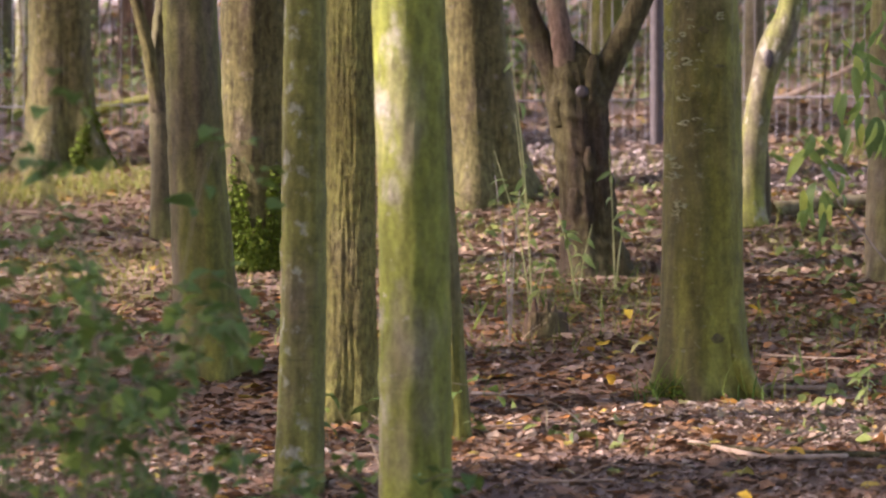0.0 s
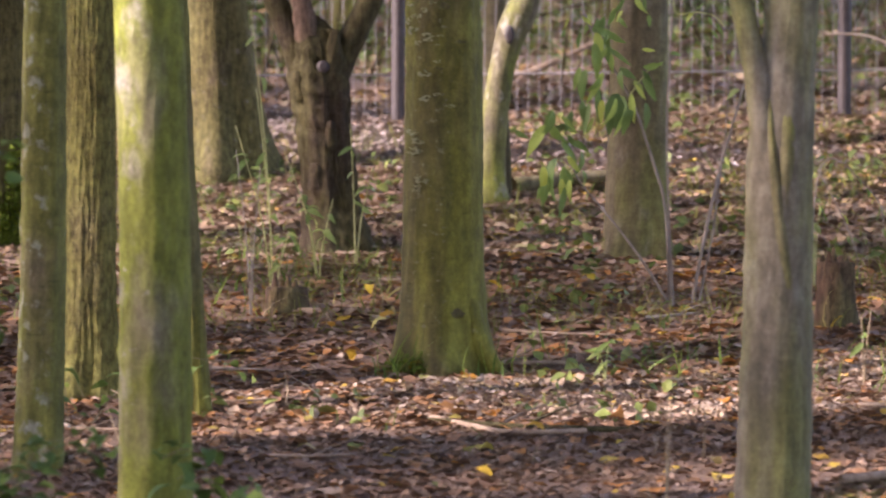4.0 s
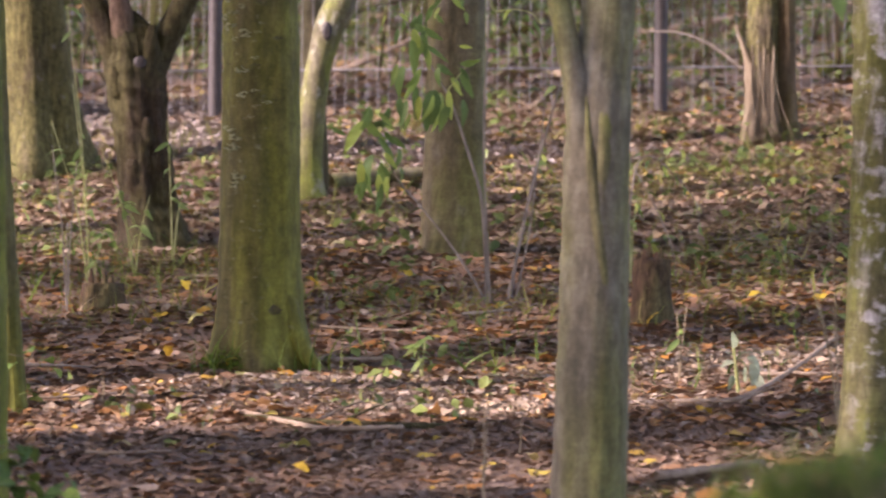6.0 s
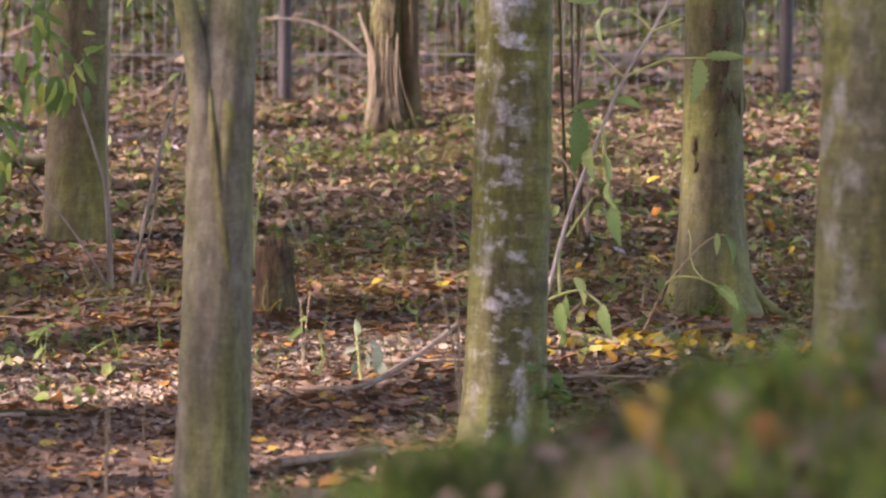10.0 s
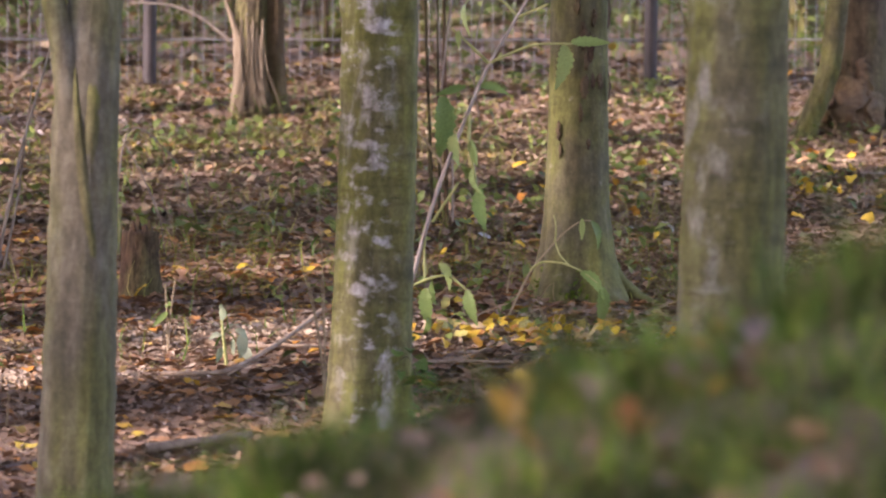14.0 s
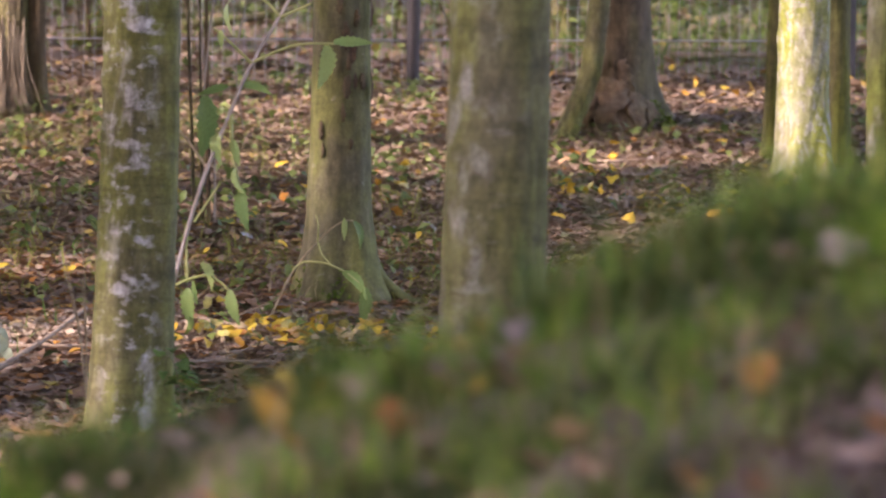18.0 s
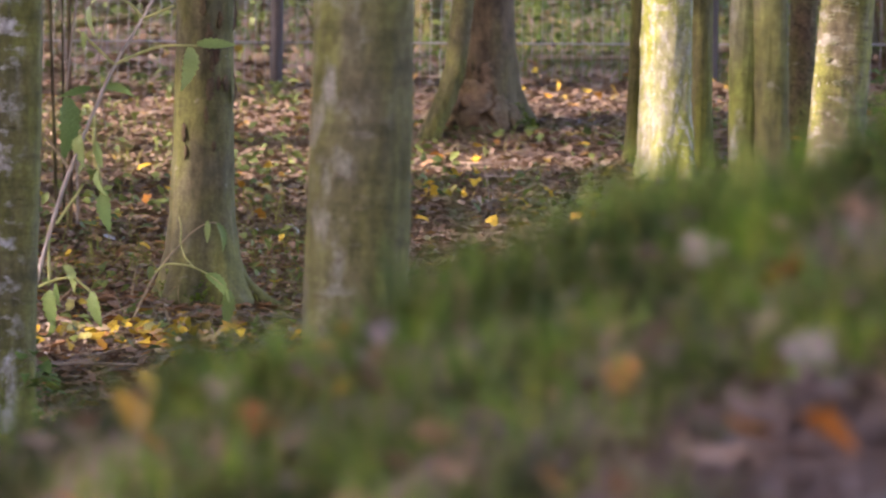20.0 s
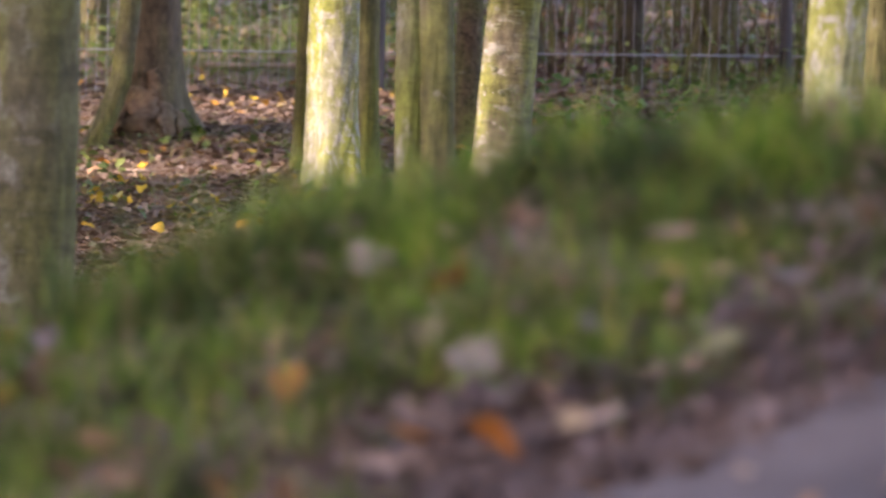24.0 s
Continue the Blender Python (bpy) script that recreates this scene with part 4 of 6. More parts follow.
def forked_trunk():
    """A smooth tree whose side limb leaves it at shoulder height, with a seam below the fork."""
    foot = (1.400, 9.397, float(height(1.400, 9.397)))
    ob = thing("forked_tree", foot, "forked pale grey tree with a green seam below its fork", "tree", "trees of the wood")
    pts = [(-0.004, 0, -0.06), (0.003, 0, 0.16), (0.008, 0, 0.43), (0.012, 0, 0.70), (0.015, 0, 0.97), (0.030, 0, 1.12), (0.040, 0, 1.26), (0.06, 0, 1.7), (0.10, 0, 2.6), (0.15, 0, 4.5), (0.2, 0, 7.2)]
    p = np.array(pts)
    dense = np.column_stack([np.interp(np.concatenate([np.linspace(-0.06, 1.7, 12), [2.6, 4.5, 7.2]]), p[:, 2], p[:, k]) for k in range(3)])
    v, f = bole(dense, np.interp(dense[:, 2], [-0.06, 0.16, 0.7, 1.0, 1.12, 1.26, 2.6, 7.2], [0.094, 0.089, 0.080, 0.078, 0.066, 0.062, 0.055, 0.02]), 64, 16)
    part("trunk", mesh_from("trunk", v, f, BARK_FORK), ob)
    part("limb", tube("limb", [(-0.015, -0.02, 0.82), (-0.030, -0.03, 0.98), (-0.045, -0.035, 1.09), (-0.075, -0.03, 1.23), (-0.12, -0.02, 1.42), (-0.5, 0, 3.2), (-0.9, 0, 5)], 0.036, 0.02, BARK_FORK, 18, 34), ob)
    for pts, wide in (([(0.050, -0.058, 0.40), (0.030, -0.070, 0.56), (0.008, -0.074, 0.72), (-0.010, -0.072, 0.88), (-0.020, -0.058, 1.04)], 0.014), ([(0.012, -0.072, 0.72), (0.020, -0.068, 0.88), (0.028, -0.054, 1.04), (0.034, -0.044, 1.18)], 0.020)):
        p = smooth_path(pts, 24)
        v, f = tube_arrays(p, wide * np.sin(np.linspace(0.12, 3.02, 24)) ** 0.8, 14)
        part("bark_fold", mesh_from("bark_fold", v, f, BARK_FOLD), ob, "green seam of folded bark")
    part("crown", crown_mesh(np.random.default_rng(16), (0, 0), 1.6, 4.6, 9, 380, foot), ob)
    return ob


def splintered_tree():
    foot = (3.348, 17.105, float(height(3.348, 17.105)))
    ob = thing("splintered_tree", foot, "tree with bark torn into hanging straw-coloured fibres", "tree", "trees of the wood")
    v, f = trunk_arrays(0.068, 0.06, (-0.004, 0.006), 7.0, 18, 0.25, 0.1, 4, 0.0)
    part("trunk", mesh_from("trunk", v, f, BARK_OLIVE), ob, at=(-0.045, 0, 0))
    v, f = bole([(0.10, -0.01, -0.06), (0.082, 0, 0.0), (0.068, 0, 0.10), (0.060, 0, 0.3), (0.058, 0, 0.6), (0.06, 0, 1.4), (0.10, 0.02, 3.0)], [0.062, 0.054, 0.046, 0.042, 0.042, 0.040, 0.025], 32, 181)
    part("side_stem", mesh_from("side_stem", v, f, BARK_UMBER), ob, "dark stem pressed against the torn trunk")
    rng = np.random.default_rng(18)
    for i in range(120):
        x0, z0 = rng.uniform(-0.115, 0.0), rng.uniform(0.10, 0.42)
        x1 = -0.055 + (x0 + 0.055) * 1.45 + rng.normal(0.0, 0.02)
        part("fibre", tube("fibre", [(x0, -0.070, z0), (x0 + rng.normal(0, 0.006), -0.082, z0 * 0.55), (x1, -0.10 + rng.normal(0, 0.02), -0.01)], rng.uniform(0.002, 0.0042), 0.0012, SPLINTER, 5, 7), ob)
    part("torn_bole", tube("torn_bole", [(-0.10, -0.02, -0.05), (-0.095, -0.02, 0.18), (-0.105, -0.02, 0.32), (-0.130, -0.02, 0.40), (-0.172, -0.02, 0.50)], 0.040, 0.004, SPLINTER, 12, 16, 0.16), ob, "torn pale heartwood")
    part("broken_branch", tube("broken_branch", [(-0.14, -0.02, 0.31), (-0.26, 0, 0.41), (-0.40, 0.02, 0.47), (-0.56, 0.04, 0.47)], 0.008, 0.004, TWIG, 7, 12), ob, "pale bent broken branch")
    part("crown", crown_mesh(np.random.default_rng(181), (0, 0), 1.4, 4.2, 7.5, 260, foot), ob)


def snag():
    foot = (-1.10, 15.54, float(height(-1.10, 15.54)))
    ob = thing("dead_snag", foot, "broken dead tree with a forked decayed top", "tree", "trees of the wood")
    part("trunk", tube("trunk", [(0, 0, -0.05), (0.0, 0, 0.3), (-0.01, 0, 0.6), (0.0, 0, 0.8), (0.015, 0, 0.95), (0.01, 0, 1.5)], 0.046, 0.030, BARK_GREY, 12, 26, 0.12), ob)
    part("limb", tube("limb", [(-0.01, -0.02, 0.50), (-0.045, -0.06, 0.75), (-0.10, -0.08, 0.95), (-0.2, -0.1, 1.6)], 0.030, 0.018, BARK_OLIVE, 10, 14), ob)


def leaning_stem():
    foot = (5.505, 16.10, float(height(5.505, 16.10)))
    ob = thing("leaning_stem", foot, "pale curved stem leaning against an old tree", "tree", "trees of the wood")
    v, f = bole([(-0.05, -0.02, -0.05), (0.0, 0, 0.0), (0.034, 0, 0.085), (0.075, -0.01, 0.18), (0.105, -0.02, 0.29), (0.128, -0.03, 0.50), (0.18, -0.04, 1.2), (0.25, -0.05, 2.2), (0.35, 0, 3.6)], [0.055, 0.05, 0.046, 0.046, 0.046, 0.046, 0.044, 0.04, 0.02], 40, 26)
    part("trunk", mesh_from("trunk", v, f, BARK_CRACKED), ob)
    part("crown", crown_mesh(np.random.default_rng(26), (0.3, 0), 0.8, 3.0, 4.6, 90, foot), ob)


def root(x, y, pts, r0, mat, label):
    """A surface root that runs out from a tree's foot into the litter."""
    z = float(height(x, y))
    ob = thing("root", (x, y, z), label, "tree root")
    part("bole", tube("bole", pts, r0, r0 * 0.35, mat, 16, 18, 0.06), ob)


root(3.47, 12.19, [(-0.03, 0.0, 0.26), (0.02, -0.02, 0.14), (0.075, -0.03, 0.055), (0.14, -0.04, 0.005), (0.22, -0.05, -0.03)], 0.038, BARK_CRACKED, "smooth grey-olive root flaring into the litter")
root(3.37, 12.15, [(0.01, 0.02, 0.20), (-0.02, -0.01, 0.10), (-0.05, -0.03, 0.03), (-0.09, -0.05, -0.02)], 0.040, BARK_CRACKED, "short grey-olive root at a tree foot")
root(0.86, 11.93, [(-0.02, 0.0, 0.22), (0.02, -0.02, 0.10), (0.06, -0.04, 0.03), (0.11, -0.05, -0.02)], 0.045, BARK_LICHEN, "olive root flaring into the litter")
broken_fork_tree()
crooked_tree()
leaning_stem()
fork = forked_trunk()
splintered_tree()
snag()

# trees behind the fence, and unseen trees added to shade the wood
FAR = np.random.default_rng(77)
for i in range(34):
    az = radians(-8 + 40 * (i + FAR.uniform(0, 1)) / 34)
    d = FAR.uniform(20.6, 27)
    x, y = d * math.sin(az), d * math.cos(az)
    tree(x, y, FAR.uniform(0.05, 0.13), "woodland tree beyond the fence, crown added for shade", (BARK_DARK, BARK_GREY, BARK_OLIVE, BARK_RED)[i % 4], (FAR.normal(0, 0.03), 0), 0.05, seed=200 + i, seg=20, leaves=320, limbs=2, group="trees beyond the fence")
# Unseen trees added on the sun's side to dapple the light.
for i in range(26):
    u, w = FAR.uniform(0, 1), FAR.uniform(0, 1)
    x, y = -3.4 - 15 * u, -5 + 25 * w
    if y > 4 and x > -1.2 - 0.115 * y:
        x = -2.2 - 0.2 * y
    tree(x, y, FAR.uniform(0.09, 0.16), "unseen tree added to shade the wood", (BARK_OLIVE, BARK_GREY)[i % 2], (FAR.normal(0, 0.03), 0), 0.05, top=FAR.uniform(6.5, 9.5), seed=300 + i, seg=20, leaves=370, spread=2.0, limbs=4)

# Unseen dense crowns added on the sun's path to shade the bank.
for i, (x, y) in enumerate([(-6.0, 2.2), (-8.0, 1.8), (-7.0, 3.4), (-9.0, 2.6)]):
    tree(x, y, 0.12, "unseen dense-crowned tree added to shade the bank", BARK_OLIVE, (FAR.normal(0, 0.03), 0), 0.05, top=8.5, seed=340 + i, seg=20, leaves=1200, spread=1.6, limbs=4)

tree(-2.162, 20.486, 0.037, "thin pale tree beyond the fence", BARK_SUNNY, (0.002, 0), 0.02, seed=361, leaves=40, group="trees beyond the fence")
# Unseen trunks set on sun lines to put single trees in shade.
for i, (x, y) in enumerate([(-5.0, 12.5), (-5.6, 10.48), (-4.0, 6.45)]):
    tree(x, y, 0.16, "unseen tree added to shade the wood", BARK_OLIVE, (0, 0), 0.03, top=9.0, seed=362 + i, seg=20, leaves=220, spread=1.6, limbs=3)
# Unseen trees added to shade the front litter and a slim trunk.
tree(-9.2, 8.1, 0.15, "unseen tree added to shade the wood", BARK_OLIVE, (0, 0), 0.03, top=8.0, seed=370, seg=20, leaves=220, spread=1.0, limbs=3)
tree(-8.4, 8.5, 0.15, "unseen tree added to shade the wood", BARK_OLIVE, (0, 0), 0.03, top=8.0, seed=371, seg=20, leaves=260, spread=1.1, limbs=3)
tree(-4.30, 9.56, 0.15, "unseen tree added to shade the wood", BARK_OLIVE, (0, 0), 0.03, top=9.0, seed=360, seg=20, leaves=500, spread=1.6, limbs=3)

# Unseen trees left of the view, added to shade the strip beyond the fence.
BEYOND = np.random.default_rng(91)
for i in range(11):
    x, y = -4.5 - 1.35 * i, 21.5 + BEYOND.uniform(-3.0, 6.0) - 0.3 * i
    tree(x, y, BEYOND.uniform(0.10, 0.16), "woodland tree beyond the fence, crown added for shade", (BARK_OLIVE, BARK_GREY)[i % 2], (BEYOND.normal(0, 0.02), 0), 0.05, top=BEYOND.uniform(8.0, 10.0), seed=420 + i, seg=20, leaves=520, spread=1.9, limbs=3, group="trees beyond the fence", low=2.5)

# unseen leafy trees added beside and behind the viewpoint to cut the fill light
for i in range(15):
    az, d = radians(62 + 128 * i / 14), FAR.uniform(9.0, 11.0) + 2.2 * (i % 2)
    tree(d * math.sin(az), d * math.cos(az), FAR.uniform(0.10, 0.17), "unseen leafy tree added to cut fill light", (BARK_OLIVE, BARK_GREY)[i % 2], (FAR.normal(0, 0.02), 0), 0.05, top=FAR.uniform(9.5, 12.5), seed=380 + i, seg=20, leaves=1500, spread=1.3, limbs=4, low=0.7)


# ---- fence ----
def fence():
    """A welded mesh fence: panels of upright wires between posts, a double wire near the foot."""
    n = radians(5)
    o = np.array([18.4 * math.sin(n), 18.4 * math.cos(n)])
    along = np.array([math.cos(n), -math.sin(n)])
    wire_v, wire_f = tube_arrays([(0, 0, -0.03), (0, 0, 0.9), (0, 0, 1.8)], [0.0015] * 3, 6)
    wire = mesh_from("wire", wire_v, wire_f, STEEL)
    post_v, post_f = tube_arrays([(0, 0, -0.1), (0, 0, 1.0), (0, 0, 1.9)], [0.032] * 3, 14)
    post = mesh_from("post", post_v, post_f, POST_DARK)
    cap_v, cap_f = tube_arrays([(0, 0, 1.9), (0, 0, 1.92), (0, 0, 1.93)], [0.036, 0.034, 0.01], 14)
    cap = mesh_from("cap", cap_v, cap_f, POST_DARK)
    marks = [-6.6, -4.3, -2.4, -0.62, 1.44, 3.80, 5.95, 8.1, 10.2, 12.4]
    for a, b in zip(marks[:-1], marks[1:]):
        p, q = o + along * a, o + along * b
        zp, zq = float(height(*p)), float(height(*q))
        panel = thing("fence_panel", (p[0], p[1], zp), "grey welded mesh fence panel of thin upright wires", "fence", "panels of the fence")
        steel = part("post", post, panel, "dark round steel post")
        part("cap", cap, steel)
        d = q - p
        span = float(np.linalg.norm(d))
        for h in (0.21, 1.0, 1.75):
            v, f = tube_arrays([(0, 0, h), (d[0] / 2, d[1] / 2, h + (zq - zp) / 2), (d[0], d[1], h + zq - zp)], [0.0045] * 3, 6)
            part("rail", mesh_from("rail", v, f, STEEL), panel)
        count = int(span / 0.05)
        for i in range(1, count):
            k = i / count
            g = float(height(p[0] + d[0] * k, p[1] + d[1] * k))
            part("wire", wire, panel, at=(d[0] * k, d[1] * k + 0.008, g - zp))


fence()


# ---- fallen leaves ----
rng = np.random.default_rng(5)


def torn_leaf(k, rows):
    """A dead leaf: crumpled, lobed or torn at the edge, no two alike."""
    r = np.random.default_rng(900 + k)
    v, f = leaf_shape(1.0, r.uniform(0.55, 0.95), rows, r.uniform(-1.2, 1.2), r.uniform(-0.1, 0.45), r.uniform(-0.15, 0.3), r.uniform(0.0, 0.45))
    v[:, 0] *= r.uniform(0.6, 1.3, len(v))
    v = v + r.normal(0, 0.05 if rows > 3 else 0.12, v.shape) * (1, 0.8, 0.7)
    v[:, 1] -= 0.5
    return v, f


LEAVES = [torn_leaf(k, 5) for k in range(12)]
FLAT = [torn_leaf(50 + k, 4) for k in range(8)]
BITS = [torn_leaf(80 + k, 3) for k in range(8)]


def wedge(rng, n, near, far, left=-7.6, right=31.5):
    d = np.sqrt(rng.uniform(near ** 2, far ** 2, n))
    a = np.radians(rng.uniform(left, right, n))
    return np.stack([d * np.sin(a), d * np.cos(a)], 1)


def lay(xy, lift):
    return np.column_stack([xy, height(xy[:, 0], xy[:, 1]) + lift])


def litter(name, shapes, mat, xy, lo, hi, tilt, label, lift=(-0.001, 0.007), category="leaf litter"):
    n = len(xy)
    size = lo + (hi - lo) * rng.uniform(0, 1, n) ** 1.6
    v, f = scatter(shapes, rng, lay(xy, rng.uniform(*lift, n)), size, rotations(rng, n, tilt))
    ob = new(name, mesh_from(name, v, f, mat))
    return tagged(ob, label, category, kind="stuff")


def patchy(xy, scale, cut, seed):
    """Keeps those where a soft noise is above the cut."""
    keep = [noise.noise(Vector((p[0] * scale, p[1] * scale, seed))) > cut for p in xy]
    return xy[np.array(keep)]


litter("leaf_litter", LEAVES, LITTER, np.vstack([wedge(rng, 25000, 11.0, 14.2), wedge(rng, 4200, 9.2, 11.2)]), 0.022, 0.074, 0.11, "brown, tan and orange fallen leaves on the woodland floor")
litter("leaf_litter", FLAT, FAR_LITTER, wedge(rng, 44000, 13.8, 19.5), 0.022, 0.080, 0.15, "dry brown and yellow fallen leaves towards the fence")
litter("leaf_litter", FLAT, FAR_LITTER, wedge(rng, 14000, 19.0, 29.0), 0.06, 0.14, 0.30, "brown fallen leaves beyond the fence")
litter("leaf_litter", FLAT, LITTER, np.column_stack([rng.uniform(-14, 14, 16000), rng.uniform(-9, 13, 16000)]), 0.04, 0.10, 0.25, "scattered fallen leaves round the viewpoint")
litter("leaf_fragments", BITS, CRUMBS, np.vstack([wedge(rng, 42000, 9.2, 14.2), wedge(rng, 14000, 9.2, 11.1), wedge(rng, 30000, 14.0, 18.5)]), 0.010, 0.036, 0.25, "crumbled bits of dead leaves and bark on soil", (0.000, 0.010))


def around(x, y, sx, sy, n, turn=0.0):
    p = rng.normal(0, 1, (n, 2)) * (sx, sy)
    c, s = math.cos(turn), math.sin(turn)
    return np.column_stack([x + c * p[:, 0] - s * p[:, 1], y + s * p[:, 0] + c * p[:, 1]])


# pale leaves and bark chips along the path, lightened in colour for the sun there
litter("pale_leaf_litter", LEAVES, SUNLIT_CURLED, np.vstack([around(1.36, 11.16, 0.20, 0.03, 180), around(1.5, 11.2, 0.14, 0.04, 60), around(0.95, 11.66, 0.18, 0.03, 40), around(2.0, 11.75, 0.22, 0.06, 170), around(0.4, 11.2, 0.16, 0.03, 30), around(2.5, 11.72, 0.2, 0.06, 120), around(2.95, 11.55, 0.16, 0.05, 60), around(-0.62, 10.98, 0.12, 0.03, 26)]), 0.016, 0.042, 0.6, "curled whitish leaves, lightened for the sunny strip", (0.008, 0.02))
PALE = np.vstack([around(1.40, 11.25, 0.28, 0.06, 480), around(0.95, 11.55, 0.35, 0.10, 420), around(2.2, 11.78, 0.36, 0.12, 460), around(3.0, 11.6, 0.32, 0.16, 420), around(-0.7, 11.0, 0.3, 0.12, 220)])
litter("pale_leaf_litter", BITS, PALE_LITTER, np.vstack([PALE + rng.normal(0, 0.03, PALE.shape) for _ in range(4)]), 0.010, 0.036, 0.3, "leaves coloured pale for sun along the path", (0.002, 0.014))
# Pale leaves placed to brighten the far sun patches.
litter("pale_leaf_litter", BITS, PALE_FAR, np.vstack([around(0.50, 18.05, 0.35, 0.35, 700), around(0.9, 17.35, 0.25, 0.3, 500), around(1.9, 16.6, 0.5, 0.25, 420), around(1.2, 17.0, 0.4, 0.3, 360)] * 4), 0.018, 0.046, 0.25, "leaves coloured pale for the sun patches", (0.01, 0.03))

litter("tan_leaf_litter", BITS, TAN_LITTER, np.vstack([around(4.4, 15.3, 0.8, 0.9, 4400), around(3.9, 13.6, 0.6, 0.7, 2400), around(2.6, 15.0, 0.9, 0.8, 2000), around(0.6, 15.6, 0.9, 0.8, 1200)]), 0.018, 0.050, 0.25, "dry tan leaves among brown ones", (0.004, 0.016))
# More light-coloured bits to brighten the sunny strip.
litter("pale_leaf_litter", BITS, PALE_LITTER, np.vstack([around(1.36, 11.17, 0.28, 0.05, 1500), around(2.0, 11.75, 0.26, 0.06, 700), around(2.75, 11.62, 0.30, 0.06, 800), around(0.9, 11.45, 0.2, 0.05, 300)]), 0.008, 0.020, 0.2, "crumbled leaves coloured pale for the sunny strip", (0.004, 0.016))
SINGLE_MESH = [mesh_from("leaf", v * s, f, SINGLE) for (v, f), s in zip(LEAVES[:4], (0.050, 0.046, 0.058, 0.052))]

DULL_MESH = [mesh_from("leaf", v * s, f, DULL) for (v, f), s in zip(LEAVES[4:8], (0.06, 0.05, 0.065, 0.055))]


def lone_leaves(xy, tilt=0.35, lift=0.03, meshes=SINGLE_MESH):
    rot = rotations(rng, len(xy), tilt)
    for p, m, k in zip(lay(xy, lift), rot, range(len(xy))):
        ob = new("leaf", meshes[k % 4])
        ob.parent = ground
        ob.matrix_local = Matrix.Translation(p) @ Matrix(m.tolist()).to_4x4()


lone_leaves(wedge(rng, 75, 10.0, 13.5))
lone_leaves(np.vstack([around(3.05, 11.55, 0.24, 0.10, 62), around(5.1, 14.0, 0.35, 0.5, 34), around(5.2, 15.4, 0.5, 0.7, 44), around(6.9, 17.2, 0.4, 0.5, 30), around(3.9, 13.9, 0.4, 0.6, 26), around(0.6, 12.6, 0.1, 0.1, 6)]), 0.5, 0.035)


# ---- grass and low plants ----
def blade(length, width, bend):
    t = np.linspace(0, 1, 4)
    v = []
    for k in t:
        w = width * (1 - k * 0.9) * 0.5
        for s in (-1, 1):
            v.append((s * w, bend * k * k * length, length * k * (1 - 0.25 * bend * k)))
    return np.array(v), np.array([(i * 2, i * 2 + 1, i * 2 + 3, i * 2 + 2) for i in range(3)])


BLADES = [blade(1.0, w, b) for w, b in ((0.05, 0.3), (0.06, 0.7), (0.045, 0.1), (0.07, 1.0))]


BROAD_BLADES = [blade(1.0, w, b) for w, b in ((0.065, 0.3), (0.08, 0.7), (0.06, 0.1), (0.09, 1.0))]


def turf(name, xy, lo, hi, mat, label, tilt=0.25):
    n = len(xy)
    v, f = scatter(BROAD_BLADES if name.startswith("bank") else BLADES, rng, lay(xy, -0.005), rng.uniform(lo, hi, n), rotations(rng, n, tilt))
    return tagged(new(name, mesh_from(name, v, f, mat)), label, "grass", kind="stuff")


bank_rng = np.random.default_rng(21)


def bank_points(n, a0, a1, s0, s1):
    along, across = bank_rng.uniform(a0, a1, n), bank_rng.uniform(s0, s1, n)
    return np.column_stack([along * math.cos(BANK) + across * math.sin(BANK), -along * math.sin(BANK) + across * math.cos(BANK)])


def tufts(n, a0, a1, s0, s1, wide, blades):
    """Grass in clumps, with bare leaf-strewn gaps between them."""
    rows = max(1, round(math.sqrt(n * (s1 - s0) / (a1 - a0))))
    c = np.vstack([bank_points(n // rows, a0, a1, s0 + (s1 - s0) * k / rows, s0 + (s1 - s0) * (k + 1) / rows) for k in range(rows)])
    return np.repeat(c, blades, axis=0) + bank_rng.normal(0, wide, (len(c) * blades, 2))


turf("bank_grass", np.vstack([tufts(32, -0.05, 1.05, 4.15, 4.7, 0.035, 60), tufts(9, -0.34, 0.0, 4.2, 4.6, 0.035, 50)]), 0.06, 0.135, LUSH, "tall green tufts along the bank's crest")
turf("bank_grass", np.vstack([tufts(7, -0.72, -0.32, 4.15, 4.75, 0.035, 55), tufts(14, 1.05, 1.7, 4.15, 4.75, 0.035, 60)]), 0.04, 0.09, LUSH, "green tufts along the lower crest")
turf("bank_grass", bank_points(2100, -0.8, 2.8, 4.3, 5.6), 0.03, 0.075, LUSH, "short grass behind the bank's crest")
turf("bank_grass", np.vstack([tufts(52, -0.75, 0.35, 3.68, 4.3, 0.032, 64), tufts(68, -0.85, 1.3, 3.6, 4.3, 0.032, 64), tufts(30, -1.0, 0.15, 3.15, 3.75, 0.035, 56), tufts(46, 0.15, 1.5, 3.88, 4.3, 0.035, 64), patchy(bank_points(3800, -0.9, 1.5, 3.8, 4.9), 3.6, 0.05, 3.3)]), 0.03, 0.085, LUSH, "short green grass in clumps on the bank")
turf("bank_grass", np.vstack([tufts(18, -1.6, -0.7, 3.6, 4.8, 0.04, 45), bank_points(450, -2.2, -0.7, 3.8, 5.4)]), 0.025, 0.065, LUSH, "short grass where the bank runs out")
turf("bank_straw", tufts(16, -0.6, 0.35, 3.6, 4.25, 0.04, 16), 0.03, 0.08, STRAW, "bleached grass blades on the bank")
turf("bank_grass", tufts(44, -1.0, -0.35, 3.3, 4.4, 0.04, 50), 0.035, 0.08, LUSH, "green grass on the bank's low end")
